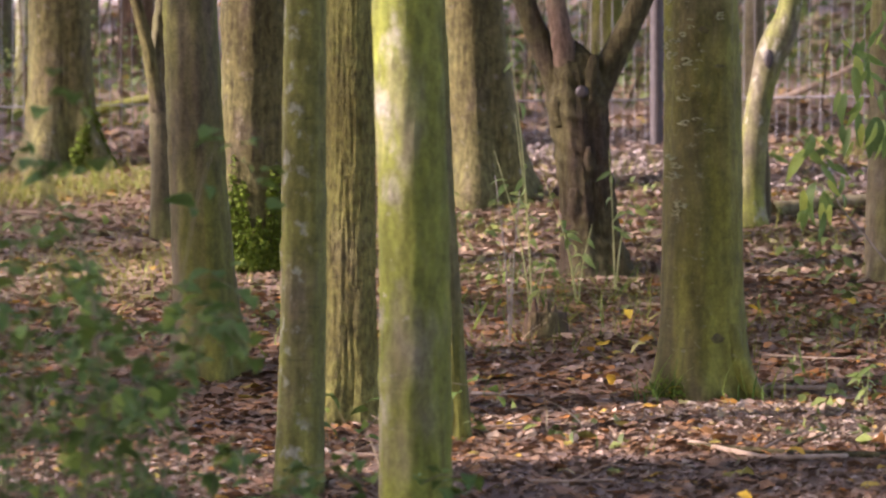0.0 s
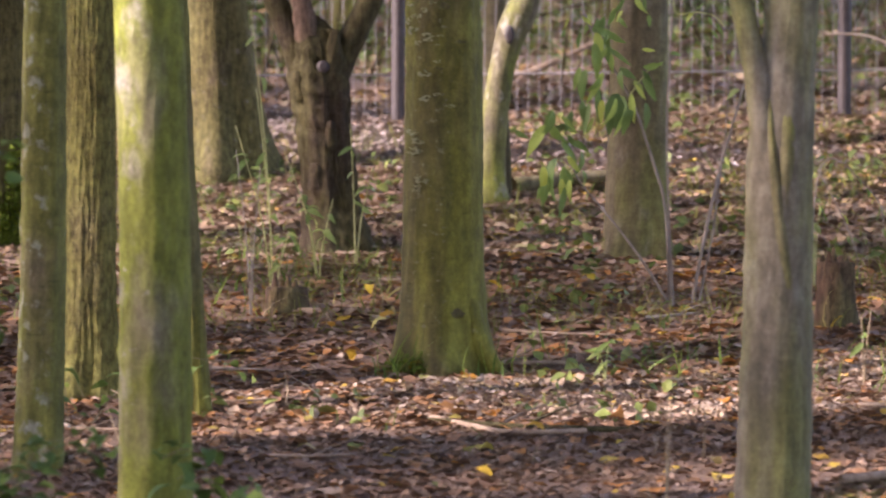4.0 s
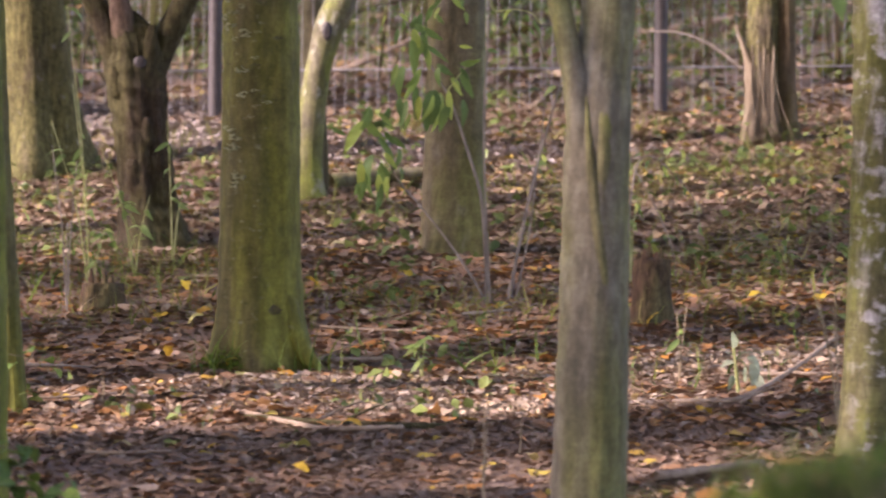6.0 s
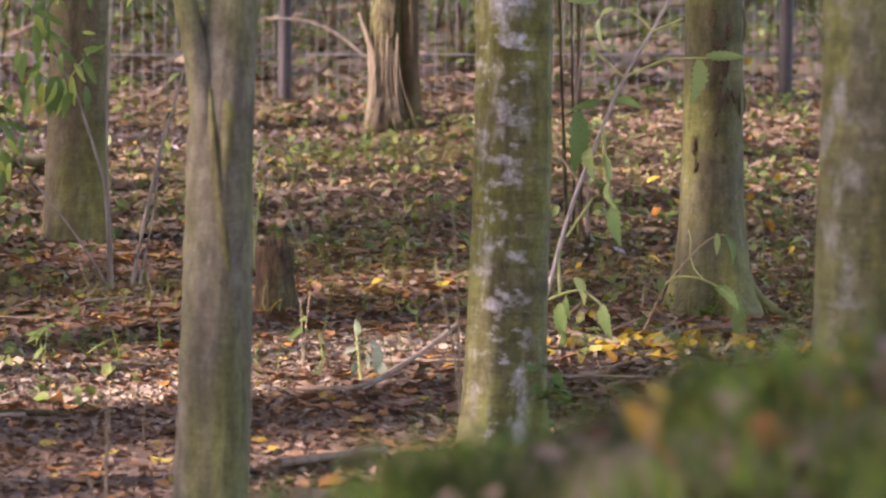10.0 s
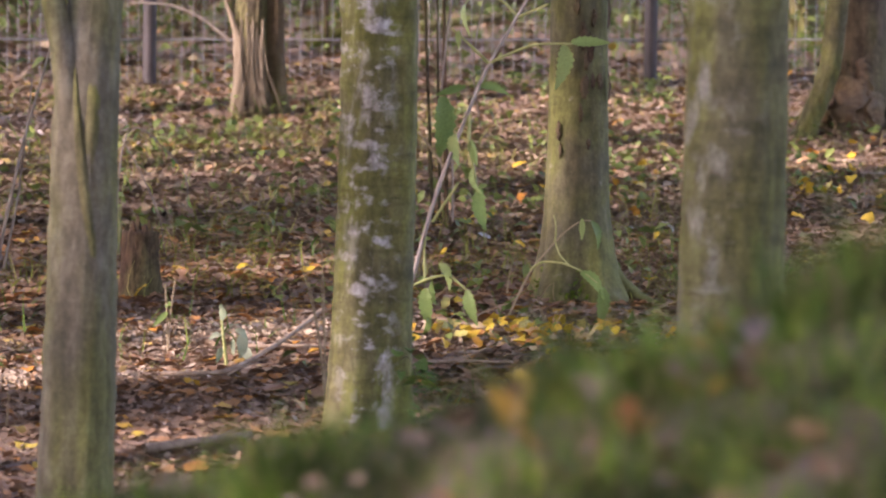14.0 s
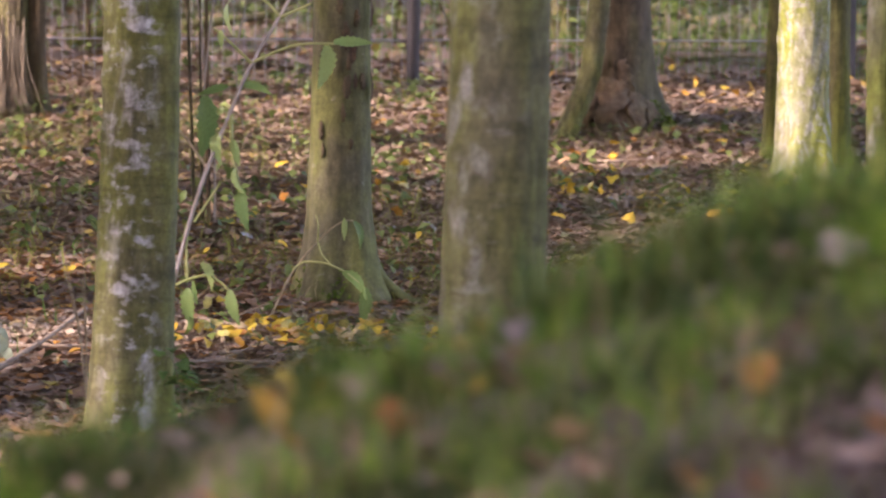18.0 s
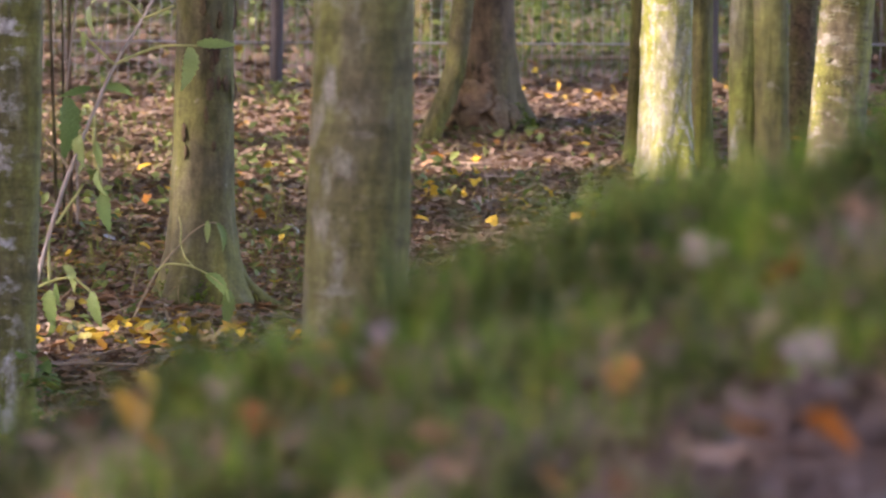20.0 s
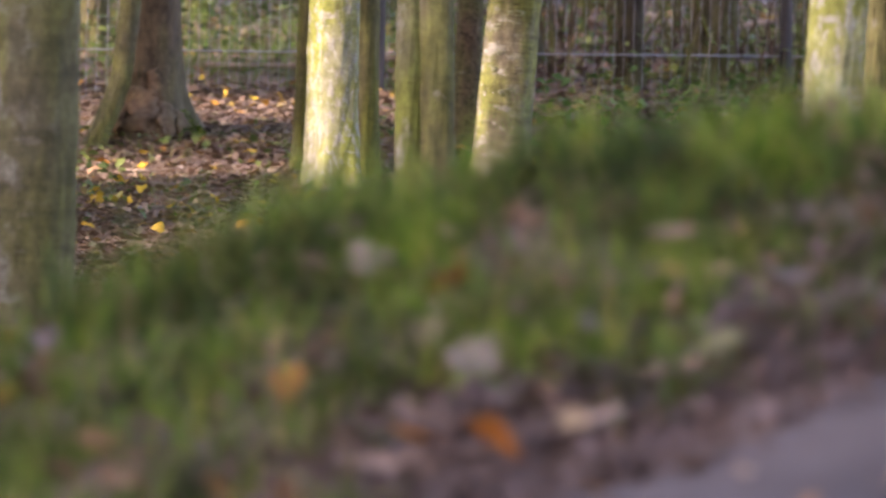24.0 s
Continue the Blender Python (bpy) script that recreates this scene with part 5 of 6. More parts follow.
turf("bank_grass", tufts(14, -1.5, 0.4, 3.0, 3.6, 0.03, 36), 0.03, 0.07, LUSH, "thin grass tufts on the near face of the bank")
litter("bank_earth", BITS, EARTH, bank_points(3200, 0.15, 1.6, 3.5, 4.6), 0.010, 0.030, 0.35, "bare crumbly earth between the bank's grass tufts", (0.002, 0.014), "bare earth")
litter("bank_leaves", LEAVES, BANK_LITTER, np.vstack([bank_points(300, -0.9, 1.2, 3.6, 4.4), bank_points(130, -1.5, 0.1, 3.0, 3.6), bank_points(40, 0.1, 1.6, 3.0, 3.6)]), 0.020, 0.044, 0.35, "brown leaves fallen in the bank's grass", (0.01, 0.05))
turf("forest_grass", patchy(wedge(rng, 9000, 10.5, 19), 1.3, 0.22, 1.7), 0.04, 0.13, GRASS, "sparse grass tufts between fallen leaves", 0.35)
turf("forest_grass", patchy(wedge(rng, 9500, 12.6, 18.0, -1, 18), 1.6, 0.0, 5.5), 0.04, 0.12, MOSSY_GRASS, "yellow-green grass tufts on the woodland floor", 0.4)
turf("dry_grass", patchy(wedge(rng, 3000, 10.5, 19), 1.5, 0.25, 6.7), 0.05, 0.16, STRAW, "bleached dry grass stalks", 0.4)
turf("foot_grass", np.vstack([around(0.64, 11.86, 0.04, 0.04, 26), around(0.92, 11.86, 0.08, 0.05, 16), around(0.45, 13.6, 0.25, 0.3, 90), around(0.3, 14.0, 0.2, 0.4, 70)]), 0.05, 0.16, GRASS, "grass round the tree feet", 0.3)
turf("sunny_grass", np.vstack([around(-1.75, 17.25, 0.5, 0.25, 2600), around(-1.2, 14.6, 0.3, 0.5, 700)]), 0.04, 0.11, MOSSY_GRASS, "sunlit mossy grass below a stout tree", 0.35)
turf("far_grass", np.vstack([wedge(rng, 7600, 19.8, 24.5, -7.6, 24.5), wedge(rng, 2500, 19.2, 23.0, 18, 24.5), wedge(rng, 260, 19.8, 24.5, 24.5, 31.5)]), 0.06, 0.16, GRASS, "green grass beyond the fence", 0.35)

# Dark clods laid over the soil to stand in for shade on the face.
litter("earth_clods", BITS, EARTH, np.vstack([bank_points(4200, 0.0, 1.8, 3.45, 3.80)]), 0.010, 0.028, 0.35, "bare earth coloured dark for shade on the bank's steep face", (0.002, 0.014), "bare earth")


def trodden_slope():
    """A smooth bare strip of grey clay that runs up the near face of the bank."""
    na, ns = 90, 40
    v = []
    for i in range(na):
        tb = -0.15 + 3.0 * i / (na - 1)
        edge = 3.51 + 0.33 * (tb - 0.354) + 0.022 * math.sin(9 * tb) + 0.010 * math.sin(31 * tb)
        for j in range(ns):
            sb = edge - 1.6 * (j / (ns - 1)) ** 1.3
            x, y = tb * math.cos(BANK) + sb * math.sin(BANK), -tb * math.sin(BANK) + sb * math.cos(BANK)
            wave = 0.12 * math.sin(5.3 * x + 1.7) + 0.09 * math.sin(11.1 * y + 4 * x) + 0.05 * math.sin(29 * x - 13 * y)
            rim = 0.012 - 0.035 * max(0, 1 - j / 3)
            rim -= 0.10 * max(0, j / (ns - 1) - 0.72 + wave) + 0.10 * max(0, 0.16 - i / (na - 1) + 0.5 * wave) + 0.10 * max(0, i / (na - 1) - 0.86 + 0.5 * wave)
            v.append((x, y, float(height(x, y)) + rim + 0.004 * math.sin(17 * x + 3) * math.sin(23 * y)))
    f = [(i * ns + j, i * ns + j + 1, (i + 1) * ns + j + 1, (i + 1) * ns + j) for i in range(na - 1) for j in range(ns - 1)]
    ob = new("path", mesh_from("path", v, f, CLAY))
    return tagged(ob, "trodden bare grey-brown clay on the bank's near face", "path", kind="structure")


trodden_slope()
ROUND = [leaf_shape(1.0, 0.85, 3, 0.3, 0.2, 0.2), leaf_shape(1.0, 0.7, 3, 0.2, 0.3, 0.4)]


def herbs(name, xy, lo, hi, mat, label, lift):
    n = len(xy)
    v, f = scatter(ROUND, rng, lay(xy, 0) + np.column_stack([np.zeros((n, 2)), rng.uniform(*lift, n)]), rng.uniform(lo, hi, n), rotations(rng, n, 0.5))
    return tagged(new(name, mesh_from(name, v, f, mat)), label, "ground plants", kind="stuff")


herbs("ground_plants", patchy(wedge(rng, 9000, 10.6, 19.5), 1.1, 0.15, 4.2), 0.02, 0.055, GREEN, "low green plants among the leaf litter", (0.01, 0.07))
herbs("ground_plants", patchy(wedge(rng, 2600, 13.5, 19.5, 5, 17), 1.4, 0.08, 8.2), 0.02, 0.06, GREEN, "green ground cover round the shrubs", (0.01, 0.10))
herbs("ground_plants", patchy(wedge(rng, 1300, 12.8, 17.8, 15, 27), 1.7, -0.05, 2.9), 0.02, 0.055, GREEN, "small green plants between tan leaves", (0.01, 0.06))
turf("forest_grass", patchy(wedge(rng, 2600, 12.8, 17.8, 14, 27), 1.9, 0.05, 7.7), 0.03, 0.10, MOSSY_GRASS, "thin yellow-green grass between tan leaves", 0.5)
herbs("ground_plants", wedge(rng, 6000, 19.5, 25), 0.03, 0.07, GREEN, "undergrowth beyond the fence", (0.02, 0.3))


def moss_on(x, y, r, flare, reach, a0, a1, low, high, n, label, bushy=0.022, leaf=0.020):
    """Moss that hugs a trunk between two headings, thinning upwards."""
    a = np.radians(rng.uniform(a0, a1, n))
    z = low + (high - low) * rng.uniform(0, 1, n) ** 1.7 * (0.6 + 0.28 * np.sin(5 * a + x) + 0.12 * np.sin(17 * a))
    out = r * (1 + flare * np.exp(-z / reach)) + rng.uniform(0.0, bushy, n)
    p = np.column_stack([x + out * np.cos(a), y + out * np.sin(a), float(height(x, y)) + z])
    v, f = scatter(ROUND, rng, p, rng.uniform(0.007, leaf, n), rotations(rng, n, 0.9))
    return tagged(new("moss", mesh_from("moss", v, f, MOSS)), label, "moss", kind="stuff")


moss_on(-0.703, 14.733, 0.120, 0.2, 0.14, -150, -20, 0.0, 0.42, 6500, "green moss and ivy tufts at a tree foot", 0.022, 0.018)
moss_on(-1.719, 18.018, 0.140, 0.75, 0.16, -75, 0, 0.0, 0.34, 2200, "yellow-green moss on a flared tree foot", 0.012)
moss_on(0.784, 11.984, 0.124, 0.3, 0.10, -180, -110, 0.0, 0.07, 160, "moss at the foot of a lichen-spotted tree")
moss_on(3.420, 12.220, 0.100, 0.42, 0.13, -170, -90, 0.0, 0.10, 160, "moss at a cracked tree foot")
moss_on(5.838, 16.381, 0.134, 0.75, 0.12, -60, 0, 0.0, 0.12, 200, "dark moss on an old root flare")


def bramble(x, y, tall, n, seed):
    """Arching bramble: thin canes with leaves in threes."""
    r = np.random.default_rng(seed)
    z = float(height(x, y))
    ob = thing("bramble", (x, y, z), "green bramble canes with broad leaves", "bramble", "brambles at the wood's edge")
    vs, fs, off = [], [], 0
    for i in range(n):
        a = r.uniform(0, 6.28)
        reach = r.uniform(0.10, 0.40)
        h = tall * r.uniform(0.5, 1.0)
        d = np.array([math.cos(a), math.sin(a), 0])
        pts = [(0.03 * d[0], 0.03 * d[1], -0.02), tuple(d * reach * 0.35 + (0, 0, h * 0.6)), tuple(d * reach * 0.75 + (0, 0, h)), tuple(d * reach * 1.2 + (0, 0, h * 0.85))]
        part("cane", tube("cane", pts, 0.0022, 0.001, CANE, 5, 10), ob)
        p = smooth_path(pts, 14)
        for q in p[3::2]:
            k = int(r.integers(1, 5))
            place = q + r.normal(0, 0.022, (k, 3))
            v, f = scatter(LEAF_BRAMBLE, r, place, r.uniform(0.030, 0.064, k), rotations(r, k, 0.30))
            vs.append(v)
            fs.append(f + off)
            off += len(v)
    tagged(part("foliage", mesh_from("foliage", np.vstack(vs), np.vstack(fs), DARK_GREEN), ob), kind="stuff")


LEAF_BRAMBLE = [leaf_shape(1.0, 0.75, 5, 0.4, 0.25, 0.25, 0.12), leaf_shape(1.0, 0.65, 5, 0.2, 0.35, 0.4, 0.1)]
rb = np.random.default_rng(61)
for i in range(34):
    k = i / 33
    y = rb.uniform(7.4, 8.8)
    x = (-0.130 + 0.095 * k) * y + rb.normal(0, 0.03)
    bramble(x, y, (1.30 - 0.25 * k if k < 0.60 else 0.66 - 0.15 * k) * rb.uniform(0.55, 1.04), 3 if k < 0.6 else 2, 40 + i)
for i, (x, y, tall) in enumerate([(0.06, 8.7, 0.34), (0.13, 8.9, 0.30), (-0.30, 11.1, 0.34), (2.42, 10.05, 0.28)]):
    bramble(x, y, tall, 2, 80 + i)


# ---- shrubs ----
BIG_LEAF = [leaf_shape(1.0, w, 15, c, fo, dr, 0.32) for w, c, fo, dr in ((0.32, 0.5, 0.35, 0.35), (0.36, 0.9, 0.2, 0.55), (0.28, -0.5, 0.45, 0.25))]
BIG_LEAF_MESH = [mesh_from("leaf", v, f, SHRUB_LEAF) for v, f in BIG_LEAF]
ELDER_MESH = [mesh_from("leaf", v, f, ELDER_LEAF) for v, f in (leaf_shape(1.0, w, 9, c, fo, dr, 0.1) for w, c, fo, dr in ((0.30, 0.3, 0.25, 0.25), (0.35, 0.7, 0.15, 0.4), (0.27, -0.3, 0.35, 0.2)))]
DOWNY_MESH = [mesh_from("leaf", v, f, PALE_LEAF) for v, f in (leaf_shape(1.0, w, 9, c, fo, dr) for w, c, fo, dr in ((0.55, 0.3, 0.25, 0.2), (0.62, 0.7, 0.15, 0.3), (0.45, -0.3, 0.35, 0.1)))]


def hung_leaf(parent, base, size, turn, hang, k, meshes=BIG_LEAF_MESH, roll=None, swing=0.0):
    """A leaf that leaves its twig at base and droops by hang degrees below level."""
    ob = part("leaf", meshes[k % 3], parent)
    ob.matrix_local = Matrix.Translation(base) @ Matrix.Rotation(radians(-swing), 4, "Y") @ Euler((radians(-hang), 0, radians(turn))).to_matrix().to_4x4() @ Matrix.Scale(size, 4) @ pose(0, 0, 0, 0, 25 * ((k * 7) % 5 - 2) if roll is None else roll, 0)


def shrub(name, foot, label, stems, leaves, meshes=BIG_LEAF_MESH):
    ob = thing(name, foot, label, "shrub")
    o = np.array(foot)
    for pts, r0, r1, mat in stems:
        part("stem", tube("stem", [np.array(p) - o for p in pts], r0, r1, mat, 6, 20, 0.08), ob)
    for k, (x, y, z, size, turn, hang, *roll) in enumerate(leaves):
        hung_leaf(ob, Vector((x, y, z)) - Vector(foot), size, turn, hang, k, meshes, *roll)


shrub("shrub", (2.731, 11.585, float(height(2.731, 11.585))), "tall leggy shrub with a few drooping green leaves",
      [([(2.700, 11.59, 0.04), (2.712, 11.586, 0.15), (2.731, 11.582, 0.241), (2.763, 11.575, 0.366), (2.787, 11.569, 0.467), (2.830, 11.558, 0.605), (2.889, 11.544, 0.743), (2.919, 11.537, 0.831), (2.948, 11.529, 0.904), (3.031, 11.508, 1.038), (3.072, 11.497, 1.120), (3.16, 11.47, 1.30)], 0.0075, 0.005, PALE_TWIG),
       ([(2.818, 11.561, 0.595), (2.781, 11.570, 0.648), (2.744, 11.579, 0.694), (2.722, 11.584, 0.706)], 0.0055, 0.004, STRAW),
       ([(2.790, 11.568, 0.423), (2.826, 11.560, 0.480), (2.864, 11.550, 0.539)], 0.0055, 0.004, STEM),
       ([(2.948, 11.529, 0.900), (3.020, 11.510, 0.935), (3.080, 11.494, 0.958), (3.134, 11.480, 0.961), (3.188, 11.465, 0.961)], 0.0055, 0.0035, STEM),
       ([(2.948, 11.529, 0.900), (2.905, 11.540, 0.943), (2.862, 11.551, 0.983), (2.840, 11.556, 1.002)], 0.0055, 0.0035, STEM),
       ([(3.031, 11.508, 1.038), (3.079, 11.495, 1.060), (3.117, 11.484, 1.079)], 0.0055, 0.0035, STEM),
       ([(3.031, 11.508, 1.038), (2.994, 11.517, 1.081), (2.958, 11.527, 1.100), (2.915, 11.537, 1.103)], 0.005, 0.003, STEM),
       ([(2.840, 11.556, 1.10), (2.828, 11.559, 1.005), (2.821, 11.561, 0.917), (2.811, 11.563, 0.805)], 0.004, 0.003, TWIG),
       ([(2.892, 11.543, 0.743), (2.895, 11.542, 0.668), (2.903, 11.540, 0.606), (2.914, 11.538, 0.556), (2.924, 11.535, 0.494)], 0.006, 0.004, STEM),
       ([(2.738, 11.581, 0.234), (2.786, 11.569, 0.256), (2.835, 11.557, 0.267), (2.871, 11.548, 0.242), (2.898, 11.542, 0.215)], 0.005, 0.003, STEM),
       ([(2.770, 11.573, 0.416), (2.768, 11.574, 0.341), (2.772, 11.573, 0.241)], 0.0045, 0.004, STEM),
       ([(2.97, 11.54, 1.25), (2.907, 11.540, 0.96), (2.905, 11.540, 0.850), (2.93, 11.54, 0.70)], 0.003, 0.002, TWIG)],
      [(2.814, 11.560, 0.80, 0.185, 190, 80, 0), (2.850, 11.550, 0.69, 0.09, 160, 80, 15), (2.884, 11.550, 0.828, 0.095, 80, 8, 55), (2.925, 11.533, 0.832, 0.085, -85, 5, -50), (3.164, 11.470, 0.956, 0.125, 178, 84, -10),
       (3.185, 11.463, 0.965, 0.115, -85, -8, -55), (2.858, 11.550, 0.995, 0.05, 175, 70, 10), (2.915, 11.535, 1.103, 0.135, 120, 35, 40), (2.873, 11.546, 1.125, 0.09, 60, -10, 50), (2.928, 11.533, 0.525, 0.125, 176, 87, 35),
       (2.910, 11.536, 0.59, 0.09, 150, 75, 50), (2.897, 11.538, 0.67, 0.08, 200, 70, 50), (2.774, 11.570, 0.225, 0.115, 188, 86, 35), (2.780, 11.566, 0.140, 0.06, 175, 84, -30), (2.790, 11.566, 0.245, 0.07, 165, 75, 50), (2.896, 11.540, 0.222, 0.105, 200, 74, 55), (2.812, 11.562, 0.300, 0.08, 240, 50, 40)])

shrub("shrub", (3.085, 11.856, float(height(3.085, 11.856))), "wilting sapling with arching stems beside a tree",
      [([(3.07, 11.86, 0.06), (3.089, 11.854, 0.083), (3.119, 11.846, 0.167), (3.167, 11.833, 0.271), (3.198, 11.825, 0.310), (3.240, 11.814, 0.359), (3.277, 11.804, 0.401), (3.320, 11.792, 0.430), (3.345, 11.785, 0.425)], 0.0045, 0.0025, STRAW),
       ([(3.167, 11.833, 0.271), (3.190, 11.80, 0.300), (3.246, 11.75, 0.298), (3.295, 11.70, 0.274), (3.351, 11.679, 0.228)], 0.004, 0.0025, STEM),
       ([(3.240, 11.814, 0.359), (3.245, 11.78, 0.320), (3.258, 11.705, 0.288)], 0.003, 0.002, STEM),
       ([(3.240, 11.814, 0.359), (3.238, 11.80, 0.409), (3.231, 11.80, 0.441)], 0.003, 0.002, STEM)],
      [(3.353, 11.676, 0.225, 0.115, 182, 84, 0), (3.289, 11.694, 0.270, 0.10, -95, 32, -50), (3.316, 11.787, 0.432, 0.065, 200, 78, 10), (3.345, 11.783, 0.425, 0.085, 230, 60, 20)])

# each hanging leaf: place, length, swing from the plumb in degrees
LEAF_SPOTS = [(1.435, 0.895, 0.146, -2), (1.41, 0.901, 0.149, -12), (1.458, 0.901, 0.095, -3), (1.498, 0.953, 0.086, 29), (1.498, 0.991, 0.066, 85), (1.377, 1.05, 0.098, 50), (1.333, 1.065, 0.114, 4), (1.311, 0.979, 0.099, -25), (1.325, 0.868, 0.099, -10), (1.295, 1.103, 0.054, -20), (1.345, 1.116, 0.067, 42), (1.37, 1.154, 0.086, -17),
              (1.178, 0.797, 0.118, -23), (1.194, 0.804, 0.085, 46), (1.232, 0.744, 0.087, 36), (1.247, 0.791, 0.045, 74), (1.213, 0.69, 0.15, -6), (1.239, 0.595, 0.10, -1), (1.26, 0.62, 0.07, 5), (1.666, 1.17, 0.044, -35), (1.742, 1.133, 0.046, 36), (1.433, 1.218, 0.069, -33), (1.477, 1.225, 0.066, 17)]
r9 = np.random.default_rng(9)
shrub("shrub", (1.60, 13.03, float(height(1.60, 13.03))), "shrub with arching twigs and hanging green leaves",
      [([(1.60, 13.03, 0.17), (1.584, 12.953, 0.38), (1.573, 12.955, 0.559), (1.531, 12.96, 0.686), (1.479, 12.966, 0.845), (1.454, 12.969, 0.896)], 0.007, 0.004, TWIG),
       ([(1.454, 12.969, 0.896), (1.415, 12.973, 0.965), (1.364, 12.979, 1.041), (1.325, 12.983, 1.117), (1.299, 12.985, 1.193)], 0.005, 0.003, TWIG),
       ([(1.60, 13.0, 0.20), (1.496, 12.964, 0.367), (1.406, 12.974, 0.481), (1.33, 12.982, 0.57), (1.285, 12.987, 0.62), (1.24, 12.991, 0.747), (1.182, 12.996, 0.817), (1.125, 13.001, 0.867)], 0.005, 0.0025, TWIG),
       ([(1.61, 13.0, 0.17), (1.591, 12.953, 0.38), (1.58, 12.954, 0.623), (1.574, 12.955, 0.814), (1.589, 12.953, 1.069), (1.593, 12.952, 1.222), (1.60, 12.95, 1.4)], 0.004, 0.0025, TWIG),
       ([(1.593, 12.952, 1.222), (1.603, 12.951, 1.158), (1.666, 12.943, 1.172), (1.73, 12.935, 1.16), (1.762, 12.931, 1.122)], 0.0035, 0.002, STEM),
       ([(1.454, 12.969, 0.896), (1.504, 12.963, 0.966), (1.529, 12.96, 0.992)], 0.0035, 0.002, STEM)],
      [(x + dx, 12.95 + r9.uniform(-0.04, 0.04), z + dz, size * k, 180 + r9.uniform(-25, 25), 84, r9.uniform(-35, 35), swing + r9.uniform(-12, 12))
       for x, z, size, swing in LEAF_SPOTS for dx, dz, k in ((0, 0, min(1.0, 0.13 / size)), (r9.normal(0, 0.03), r9.normal(0, 0.03), 0.75), (r9.normal(0, 0.05), r9.normal(0, 0.04), 0.65), (r9.normal(0, 0.06), r9.normal(0, 0.05), 0.6))], ELDER_MESH)
shrub("sapling", (1.69, 13.09, float(height(1.69, 13.09))), "bare thin sapling with slanting twigs",
      [([(1.68, 13.09, 0.2), (1.701, 13.09, 0.339), (1.772, 13.08, 0.677), (1.838, 13.07, 0.901), (1.87, 13.07, 1.05)], 0.008, 0.003, TWIG),
       ([(1.70, 13.09, 0.2), (1.75, 13.09, 0.45), (1.79, 13.08, 0.80), (1.80, 13.08, 1.0)], 0.005, 0.002, TWIG)],
      [(1.83, 13.07, 0.92, 0.05, 100, 30), (1.86, 13.07, 1.0, 0.05, -100, 30)])


def weed(x, y, tips, seed, mat=STEM, leaves=5):
    z = float(height(x, y))
    r = np.random.default_rng(seed)
    ob = thing("weed", (x, y, z), "tall thin green weed stalks" if mat == STEM else "dry pale weed stalk", "weed", "weeds on the woodland floor")
    for dx, h in tips:
        part("stalk", tube("stalk", [(0, 0, -0.02), (dx * 0.3, 0, h * 0.5), (dx, 0, h)], 0.0034, 0.0014, mat, 5, 10), ob)
        for _ in range(leaves):
            k = r.uniform(0.4, 1.0)
            hung_leaf(ob, Vector((dx * k * k, -0.003, h * k)), r.uniform(0.03, 0.06), r.uniform(0, 360), r.uniform(-20, 50), int(r.integers(0, 9)))


weed(0.30, 13.2, [(-0.06, 0.72), (-0.08, 0.98), (-0.13, 0.60), (0.05, 0.25)], 1)
weed(0.46, 13.6, [(-0.12, 0.45), (-0.06, 0.30), (0.05, 0.28)], 2)
weed(0.60, 13.9, [(-0.02, 0.5), (0.06, 0.35)], 3)
weed(0.22, 13.0, [(-0.05, 0.55), (0.03, 0.5), (0.0, 0.3)], 4, TWIG, 0)
weed(1.115, 9.13, [(0.0, 0.38), (-0.05, 0.18), (0.01, 0.36)], 5, STRAW, 0)
weed(2.30, 10.76, [(-0.03, 0.60), (-0.085, 0.42), (-0.07, 0.40), (-0.02, 0.34)], 6, STRAW, 0)


def downy_plant(x, y, label):
    """A pale plant: a short stalk with one upright leaf and a few broad ones near the ground."""
    z = float(height(x, y))
    ob = thing("weed", (x, y, z), label, "weed", "weeds on the woodland floor")
    part("stalk", tube("stalk", [(0, 0, -0.02), (-0.012, 0, 0.08), (-0.02, 0, 0.15)], 0.006, 0.004, STEM, 6, 8), ob)
    for k, (dx, h, size, turn, hang) in enumerate([(-0.02, 0.13, 0.05, 180, -80), (0.035, 0.085, 0.062, 200, 72), (0.015, 0.075, 0.05, 165, 65), (-0.02, 0.09, 0.045, 120, 10), (0.02, 0.105, 0.05, 240, 30), (-0.02, 0.05, 0.05, 150, 50), (0.0, 0.11, 0.04, 250, -20), (0.045, 0.05, 0.05, 215, 50)]):
        hung_leaf(ob, Vector((dx, -0.01, h)), size, turn, hang, k, DOWNY_MESH)


downy_plant(2.13, 11.34, "pale grey-green downy plant in the sunny litter")
weed(2.0, 11.6, [(-0.01, 0.20), (0.02, 0.22)], 8, STRAW, 1)
weed(2.12, 13.3, [(0.02, 0.30), (0.0, 0.22)], 9)
weed(1.25, 11.75, [(0.01, 0.12), (-0.02, 0.1)], 10)
weed(5.0, 13.9, [(-0.03, 0.2), (0.02, 0.12)], 11, TWIG, 0)


